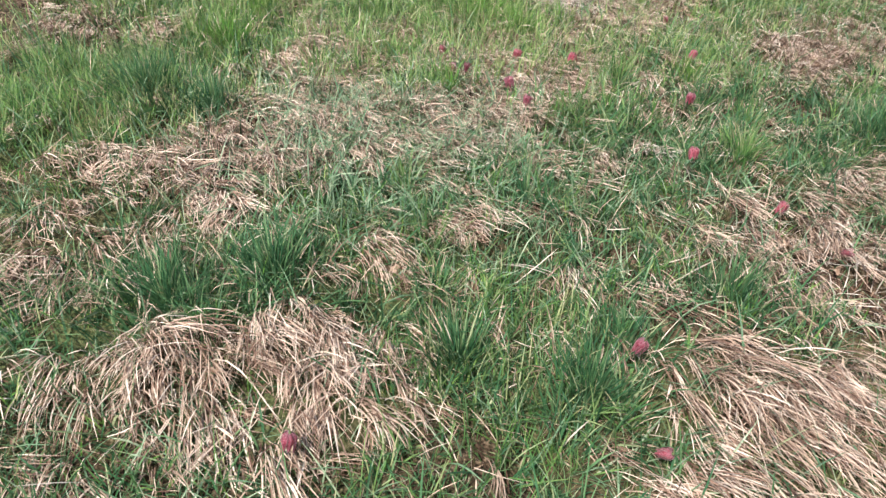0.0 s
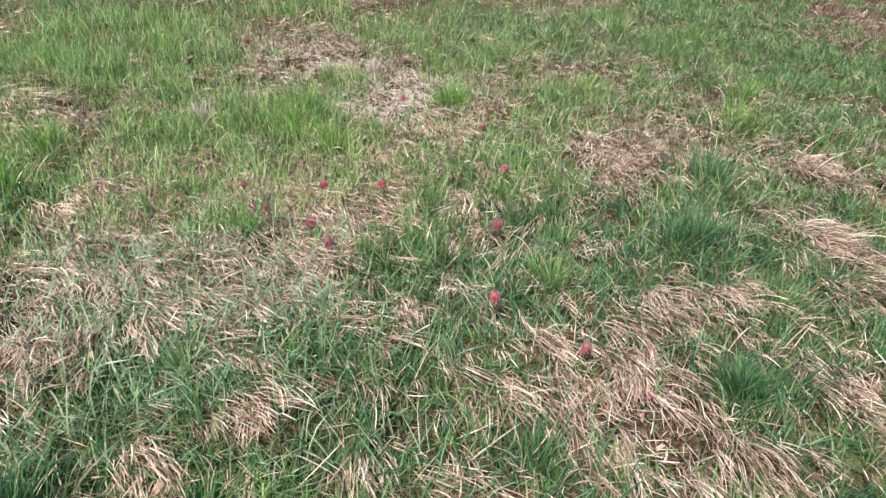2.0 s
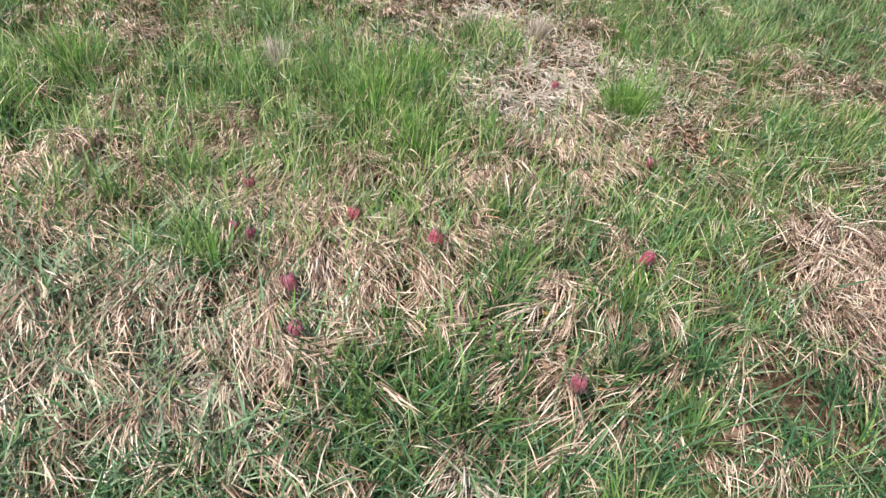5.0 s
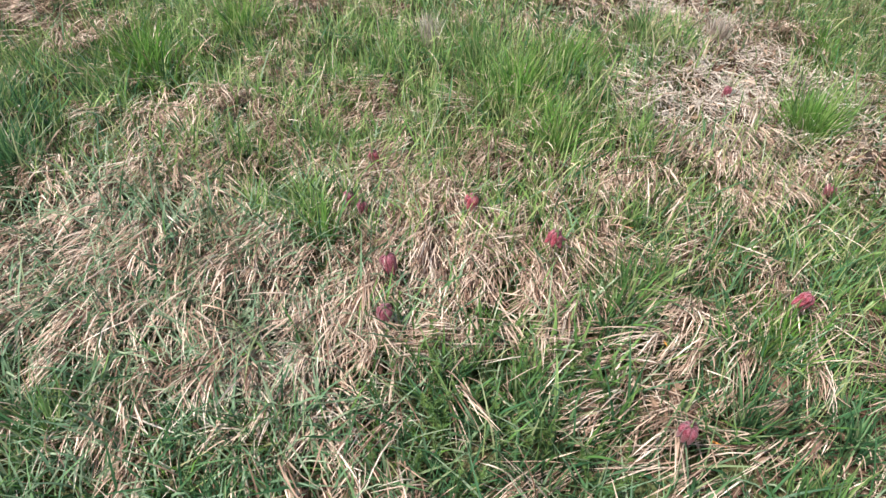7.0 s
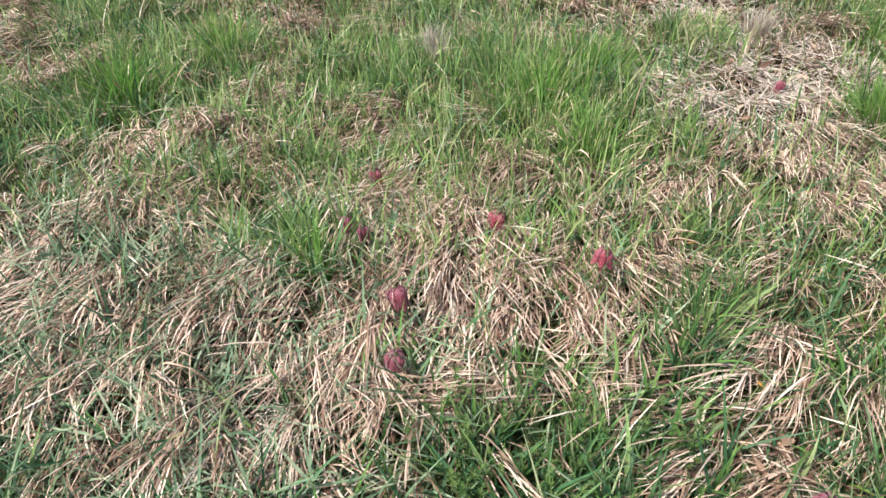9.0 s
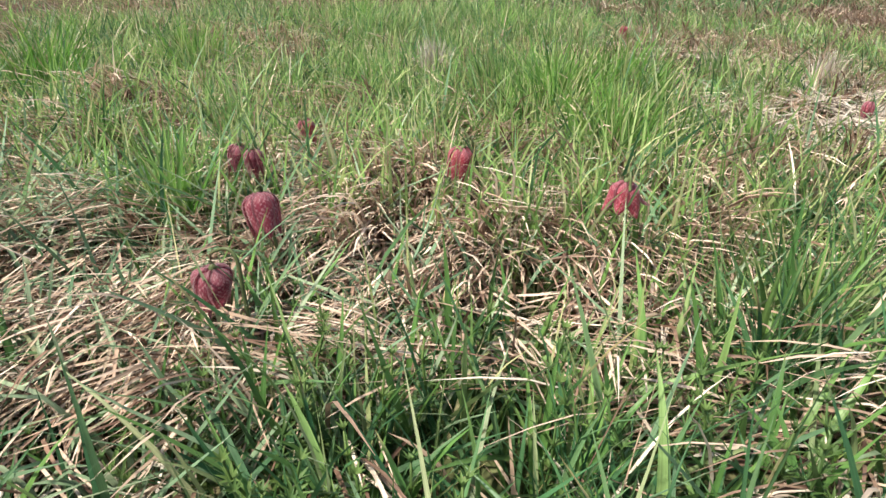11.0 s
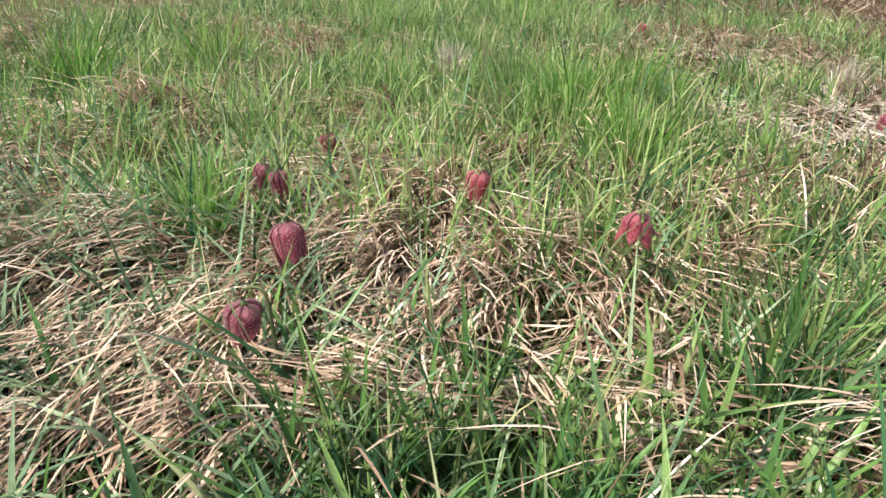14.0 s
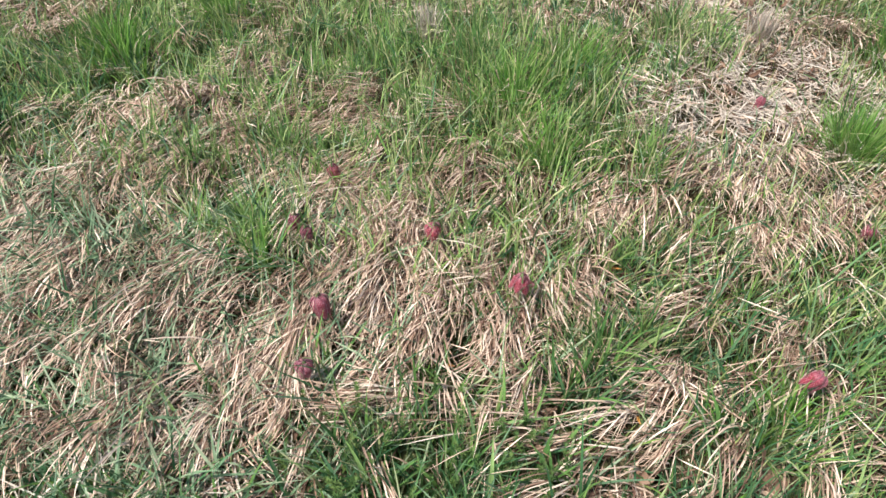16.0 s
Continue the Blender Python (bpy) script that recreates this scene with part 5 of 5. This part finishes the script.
fritillary(-0.012, 1.377, 0.088, 0.038, 0.0165, 0.10, (6, 8), 0.0, (0.025, 0.018), 0.009, "bright rose-red fritillary bell with pale chequers", hue=(0.52, 0.085, 0.12))
fritillary(0.165, 1.303, 0.095, 0.034, 0.0155, 0.62, (2, 0), 0.3, (0.004, -0.012), 0.009, "wide open fritillary with flaring pinkish-red petals", (0, 0.55), hue=(0.52, 0.11, 0.15))
fritillary(0.617, 1.258, 0.090, 0.036, 0.0150, 0.10, (4, 30), 0.3, (-0.02, 0.02), 0.009, "dull pink fritillary bell leaning into green grass", hue=(0.50, 0.12, 0.155))
fritillary(0.749, 1.668, 0.056, 0.034, 0.0140, 0.0, (6, -12), 0.6, (0.015, 0.02), 0.009, "dark fritillary bell hanging low over straw", hue=(0.40, 0.07, 0.10))
fritillary(0.563, 2.079, 0.045, 0.040, 0.0120, 0.0, (4, 6), 0.2, (0.012, 0.015), 0.009, "slim pinkish fritillary bell standing in leaf litter", hue=(0.50, 0.17, 0.20))
fritillary(0.395, 0.914, 0.110, 0.036, 0.0158, 0.05, (4, 0), 0.0, (0.010, 0.022), 0.009, "round dark crimson fritillary bell above green grass", hue=(0.40, 0.060, 0.105))
fritillary(0.208, 0.596, 0.122, 0.034, 0.0155, 0.15, (-4, 0), 0.5, (-0.010, 0.02), 0.009, "pale pink-striped fritillary bell beside a green tuft", hue=(0.62, 0.20, 0.22))
fritillary(0.361, 0.389, 0.064, 0.036, 0.0140, 0.1, (8, 20), 0.3, (0.02, 0.02), 0.009, "faded fritillary bell lying low in dead straw", hue=(0.52, 0.16, 0.17))
fritillary(-0.255, 0.009, 0.094, 0.036, 0.0145, 0.0, (8, 18), 0.1, (0.02, 0.01), 0.009, "crimson fritillary bell tilted among dark grass")
fritillary(-0.930, -0.049, 0.090, 0.036, 0.0150, 0.1, (0, 20), 0.7, (-0.02, 0.02), 0.009)
fritillary(0.079, 1.624, 0.045, 0.030, 0.0090, 0.0, (20, 10), 0.1, (0.01, 0.015), 0.005, "withered brownish-red fritillary bud in green grass", hue=(0.26, 0.09, 0.075))
fritillary(0.082, 3.037, 0.060, 0.036, 0.0140, 0.0, (4, 8), 0.1, (0.01, 0.015), 0.006, "red fritillary bell far back in the grass", hue=(0.50, 0.08, 0.10))
fritillary(-0.304, -0.197, 0.052, 0.032, 0.0120, 0.1, (40, 20), 0.1, (0.02, 0.015), 0.005, "faded pink fritillary sunk into dark grass", hue=(0.50, 0.16, 0.17))
fritillary(0.424, 0.209, 0.046, 0.032, 0.0120, 0.1, (50, 10), 0.1, (0.02, 0.015), 0.005, "faded pink fritillary lying in grey straw", hue=(0.50, 0.18, 0.18))


# ---- single broad blades and stalks ----
def lone_blade(foot, tip, width, bow, material=None, label="", name="blade"):
    """One blade from foot to tip, bowed upwards by bow metres."""
    p, q = Vector(foot), Vector(tip)
    p.z = min(p.z, float(height(p.x, p.y)) - 0.003)
    segs = 9
    way = (q - p).normalized()
    side = way.cross(Vector((0, 0, 1))).normalized()
    up = side.cross(way)
    verts, uvs, faces = [], [], []
    for i in range(segs + 1):
        t = i / segs
        c = p.lerp(q, t) + up * bow * 4 * t * (1 - t) + side * 0.004 * math.sin(3 * t)
        h = width * 0.5 * max(1 - t ** 2.6, 0.05) * (0.75 + 0.25 * min(t * 4, 1))
        turn = 0.5 * math.sin(2.2 * t + width * 900)
        s2 = side * math.cos(turn) + up * math.sin(turn)
        u2 = up * math.cos(turn) - side * math.sin(turn)
        for j in (-1, 0, 1):
            verts.append(c + s2 * h * j + u2 * h * 0.35 * abs(j) - p)
            uvs.append(((j + 1) / 2, t))
        if i < segs:
            for j in (0, 1):
                k = i * 3 + j
                faces.append((k, k + 1, k + 4, k + 3))
    ob = link(name, np.array([tuple(v) for v in verts]), faces, uvs, material or blade_mat)
    ob.location = p
    if material:
        return tagged(ob, label, "straw", "single straw stalks")
    home = min(BROAD, key=lambda o: (o.location - p).length)
    ob.parent, ob.location = home, p - home.location
    return tagged(ob, label)


BROAD = []
for bx, by in ((-0.06, 1.02), (0.06, 1.05), (0.22, 1.05), (0.31, 1.20), (-0.36, 0.92), (0.12, 1.29)):
    home = new("broad_grass_tuft")
    home.location = (bx, by, float(height(bx, by)))
    BROAD.append(tagged(home, "loose tuft of single broad fresh green blades", "grass tuft", "broad-bladed tufts"))


lone_blade((-0.093, 1.105, 0.03), (-0.044, 1.166, 0.085), 0.0050, 0.002, label="thick pale green stalk slanting over dead straw")
lone_blade((0.150, 1.062, 0.045), (0.293, 1.093, 0.085), 0.0048, 0.008, label="long grey-green blade lying almost level")
lone_blade((0.298, 1.081, 0.03), (0.352, 1.147, 0.085), 0.0060, 0.002, label="thick pale green stalk slanting over dead straw")
lone_blade((0.256, 1.027, 0.03), (0.270, 1.074, 0.09), 0.0075, 0.004)
lone_blade((0.179, 0.984, 0.045), (0.262, 1.025, 0.062), 0.0080, 0.008, label="wide green blade bent over close to the ground")
lone_blade((-0.027, 0.966, 0.0), (-0.026, 0.992, 0.10), 0.0055, 0.006)
lone_blade((0.014, 0.980, 0.0), (0.006, 1.029, 0.11), 0.0060, 0.006)
lone_blade((0.093, 1.130, 0.02), (0.078, 1.157, 0.09), 0.0055, 0.002)
lone_blade((0.090, 1.005, 0.0), (0.078, 1.069, 0.10), 0.0042, 0.006)
lone_blade((0.024, 1.161, 0.02), (-0.012, 1.169, 0.09), 0.0055, 0.004)
lone_blade((-0.108, 0.948, 0.0), (-0.091, 0.997, 0.10), 0.0050, 0.006)
lone_blade((-0.101, 1.047, 0.02), (-0.163, 1.060, 0.08), 0.0050, 0.004)
lone_blade((0.133, 1.005, 0.02), (0.144, 1.040, 0.07), 0.0065, 0.004)
lone_blade((0.052, 1.031, 0.02), (0.040, 1.032, 0.09), 0.0050, 0.005)
lone_blade((-0.154, 0.897, 0.02), (-0.138, 0.906, 0.08), 0.0060, 0.005)
lone_blade((0.111, 1.290, 0.03), (0.150, 1.395, 0.10), 0.0045, 0.012)
lone_blade((0.235, 1.208, 0.02), (0.183, 1.226, 0.07), 0.0045, 0.005)
lone_blade((-0.166, 0.994, 0.02), (-0.166, 0.991, 0.07), 0.0045, 0.005)
lone_blade((0.341, 1.187, 0.02), (0.283, 1.164, 0.10), 0.0060, 0.006)
lone_blade((0.272, 1.178, 0.02), (0.244, 1.176, 0.11), 0.0060, 0.005)
lone_blade((0.315, 1.227, 0.02), (0.324, 1.247, 0.11), 0.0060, 0.005)
lone_blade((0.388, 1.291, 0.02), (0.346, 1.303, 0.10), 0.0055, 0.005)
lone_blade((-0.236, 0.923, 0.03), (-0.366, 0.993, 0.05), 0.0050, 0.006, label="long grey-green blade lying almost level")
lone_blade((-0.375, 0.846, 0.02), (-0.520, 0.930, 0.05), 0.0050, 0.010, label="long grey-green blade lying almost level")
for _ in range(170):
    bx, by = random.gauss(0.15, 0.19), random.gauss(1.02, 0.09)
    a, out_by, up_by = random.uniform(0, 6.28), random.uniform(0.01, 0.07), random.uniform(0.05, 0.11)
    lone_blade((bx, by, 0.0), (bx + out_by * math.cos(a), by + out_by * math.sin(a), float(height(bx, by)) + up_by), random.uniform(0.0035, 0.0072), random.uniform(0.002, 0.014))
lone_blade((0.150, 0.985, 0.02), (0.166, 1.075, 0.062), 0.0040, 0.004, pale_mat, "pale dry straw stalk leaning in green grass", "straw_stalk")
lone_blade((0.139, 0.948, 0.02), (0.159, 1.061, 0.045), 0.0032, 0.003, pale_mat, "pale dry straw stalk leaning in green grass", "straw_stalk")
lone_blade((0.042, 0.989, 0.0), (0.024, 1.026, 0.05), 0.0030, 0.002, pale_mat, "pale dry straw stalk leaning in green grass", "straw_stalk")
lone_blade((0.199, 1.153, 0.04), (0.144, 1.096, 0.035), 0.0036, 0.006, pale_mat, "pale dry straw stalk bent over green grass", "straw_stalk")

lone_blade((-0.356, 0.469, 0.03), (-0.303, 0.271, 0.055), 0.0036, 0.012, pale_mat, "long pale dry straw stalk lying over the grass", "straw_stalk")
lone_blade((-0.052, 0.240, 0.03), (0.100, 0.253, 0.055), 0.0036, 0.012, pale_mat, "long pale dry straw stalk lying over the grass", "straw_stalk")
lone_blade((-0.725, 0.815, 0.03), (-0.685, 0.634, 0.055), 0.0036, 0.012, pale_mat, "long pale dry straw stalk lying over the grass", "straw_stalk")
lone_blade((0.007, 1.186, 0.03), (0.134, 1.114, 0.055), 0.0036, 0.012, pale_mat, "long pale dry straw stalk lying over the grass", "straw_stalk")
lone_blade((-0.269, 0.373, 0.03), (-0.320, 0.476, 0.055), 0.0036, 0.012, pale_mat, "long pale dry straw stalk lying over the grass", "straw_stalk")
lone_blade((-0.378, 0.453, 0.03), (-0.320, 0.273, 0.055), 0.0036, 0.012, pale_mat, "long pale dry straw stalk lying over the grass", "straw_stalk")
lone_blade((0.185, 0.952, 0.03), (0.115, 1.008, 0.055), 0.0036, 0.012, pale_mat, "long pale dry straw stalk lying over the grass", "straw_stalk")
lone_blade((0.841, 1.060, 0.03), (0.799, 1.127, 0.055), 0.0036, 0.012, pale_mat, "long pale dry straw stalk lying over the grass", "straw_stalk")
lone_blade((-0.451, -0.107, 0.03), (-0.403, -0.102, 0.055), 0.0036, 0.012, pale_mat, "long pale dry straw stalk lying over the grass", "straw_stalk")
lone_blade((0.051, 0.157, 0.03), (-0.006, 0.207, 0.055), 0.0036, 0.012, pale_mat, "long pale dry straw stalk lying over the grass", "straw_stalk")
lone_blade((0.082, 1.045, 0.03), (0.032, 0.965, 0.055), 0.0036, 0.012, pale_mat, "long pale dry straw stalk lying over the grass", "straw_stalk")
lone_blade((0.517, 1.148, 0.03), (0.416, 1.229, 0.055), 0.0036, 0.012, pale_mat, "long pale dry straw stalk lying over the grass", "straw_stalk")


# ---- bedstraw sprouts and dead leaves ----
def bedstraw():
    root = new("bedstraw_sprout")
    tagged(root, "small bright green bedstraw sprout with whorled leaves", "weed", "bedstraw sprouts")
    pts = [(0.004 * math.sin(i), 0.003 * math.cos(1.3 * i) - 0.003, 0.0150 * i) for i in range(6)]
    part("stem", tube(pts, [0.0011, 0.0010, 0.0010, 0.0009, 0.0008, 0.0006], 6), weed_mat, root)
    for i in range(1, 6):
        n = 8
        a = np.arange(n) * 6.283 / n + i
        v, f, u = strips(np.zeros(n), np.zeros(n), np.zeros(n), a, np.full(n, 0.0150 - 0.0018 * (i - 1)), np.full(n, 0.0030 - 0.0003 * (i - 1)),
                         np.full(n, 1.25 - 0.17 * (i - 1)), np.full(n, 0.35), 4, None, None, 2.6, None, 0.25)
        v.reshape(n, 5, 3, 3)[:, 0] = 0
        bm = bmesh.new()
        layer = bm.loops.layers.uv.new("UVMap")
        made = [bm.verts.new(Vector(p) + Vector(pts[i])) for p in v.tolist()]
        for q in f.tolist():
            face = bm.faces.new([made[c] for c in q])
            for lp, c in zip(face.loops, q):
                lp[layer].uv = u[c]
        bmesh.ops.remove_doubles(bm, verts=bm.verts[:], dist=1e-5)
        part("whorl", bm, weed_mat, root)
    return root


def put_bedstraw():
    first = bedstraw()
    places = [(-0.158, 0.945), (-0.063, 0.978), (0.125, 1.096), (0.198, 1.045), (0.058, 1.009), (-0.130, 0.975), (-0.030, 0.985), (0.160, 1.030),
              (0.215, 1.085), (0.095, 1.040), (0.020, 0.960), (-0.095, 0.930), (0.140, 0.960), (0.060, 0.925), (0.185, 0.990), (0.230, 1.010),
              (0.105, 0.905), (0.020, 0.900), (0.265, 1.060), (-0.045, 1.045), (0.165, 1.125), (0.300, 1.040)]
    places += [(random.gauss(0.14, 0.10), random.gauss(0.90, 0.09)) for _ in range(34)]
    places += [(random.gauss(0.08, 0.13), random.gauss(0.985, 0.05)) for _ in range(36)]
    for i, (x, y) in enumerate(places):
        m = pose(x, y, float(height(x, y)) - 0.003, random.uniform(-14, 14), random.uniform(-14, 14), random.uniform(0, 360))
        if i == 0:
            first.matrix_basis = m
        else:
            copy_thing(first, m)


def dead_leaf():
    root = new("dead_leaf")
    tagged(root, "curled dry brown leaf lying in the grass", "dead leaf", "dead leaves")
    v, f, u = [], [], []
    rows, cols = 8, 5
    for i in range(rows + 1):
        t = i / rows
        w = 0.013 * math.sin(math.pi * min(t * 0.96 + 0.03, 1)) ** 0.7
        for j in range(cols):
            s = j / (cols - 1) * 2 - 1
            v.append((0.045 * t, w * s + 0.002 * math.sin(7 * t), 0.004 + 0.007 * abs(s) ** 1.5 * math.sin(3 * t + 0.4) + 0.006 * math.sin(4.2 * t) + 0.0015 * math.sin(9 * s + 11 * t)))
            u.append((j / (cols - 1), t))
    for i in range(rows):
        for j in range(cols - 1):
            k = i * cols + j
            f.append((k, k + 1, k + cols + 1, k + cols))
    link("leaf_blade", np.array(v), f, u, brown_leaf_mat, root)
    part("leaf_stalk", tube([(-0.014, 0.002, 0.002), (-0.006, 0.0, 0.004), (0.004, 0.0, 0.006)], [0.0007, 0.0006, 0.0005], 6), brown_leaf_mat, root)
    return root


def put_leaves():
    first = dead_leaf()
    places = [(0.235, 1.117), (0.252, 1.083), (0.582, 1.116), (-0.565, 0.989), (0.583, 1.085), (0.089, 1.591), (0.225, 1.095), (0.62, 2.05), (0.66, 2.20),
              (0.52, 2.30), (0.75, 2.30), (0.86, 1.95), (0.45, 2.45), (0.30, 2.75), (0.55, 2.70), (-0.27, 1.17), (0.42, 1.05)]
    places += [(-0.55, 1.00), (-0.44, 0.90), (0.58, 1.10), (0.57, 1.11), (0.23, 1.10), (-0.54, 1.01), (-0.00, 1.03), (0.58, 1.10), (-0.63, 0.43), (-0.23, 1.17), (0.72, 0.88)]
    for i, (x, y) in enumerate(places):
        m = pose(x, y, float(height(x, y)) + 0.006, random.uniform(-35, 35), random.uniform(-35, 25), random.uniform(0, 360))
        if i == 0:
            first.matrix_basis = m
        else:
            copy_thing(first, m)


def put_scraps():
    """Small orange-brown scraps of dying blades."""
    for x, y in ((-0.190, 1.075), (-0.020, 1.060), (0.340, 1.200), (0.385, 1.160), (-0.150, 1.110), (0.100, 1.150), (0.46, 0.97), (0.55, 1.02), (0.30, 1.45)):
        z = float(height(x, y)) + 0.022
        v, f, u = leaf_blade(random.uniform(0.018, 0.030), random.uniform(0.003, 0.006), random.uniform(1.2, 1.7), random.uniform(-0.5, 0.5), random.uniform(0, 6.28))
        ob = link("leaf_scrap", v, f, u, orange_mat)
        ob.location = (x, y, z)
        tagged(ob, "small orange scrap of a dying blade on straw", "leaf scrap", "orange scraps")


put_bedstraw()
put_leaves()
put_scraps()
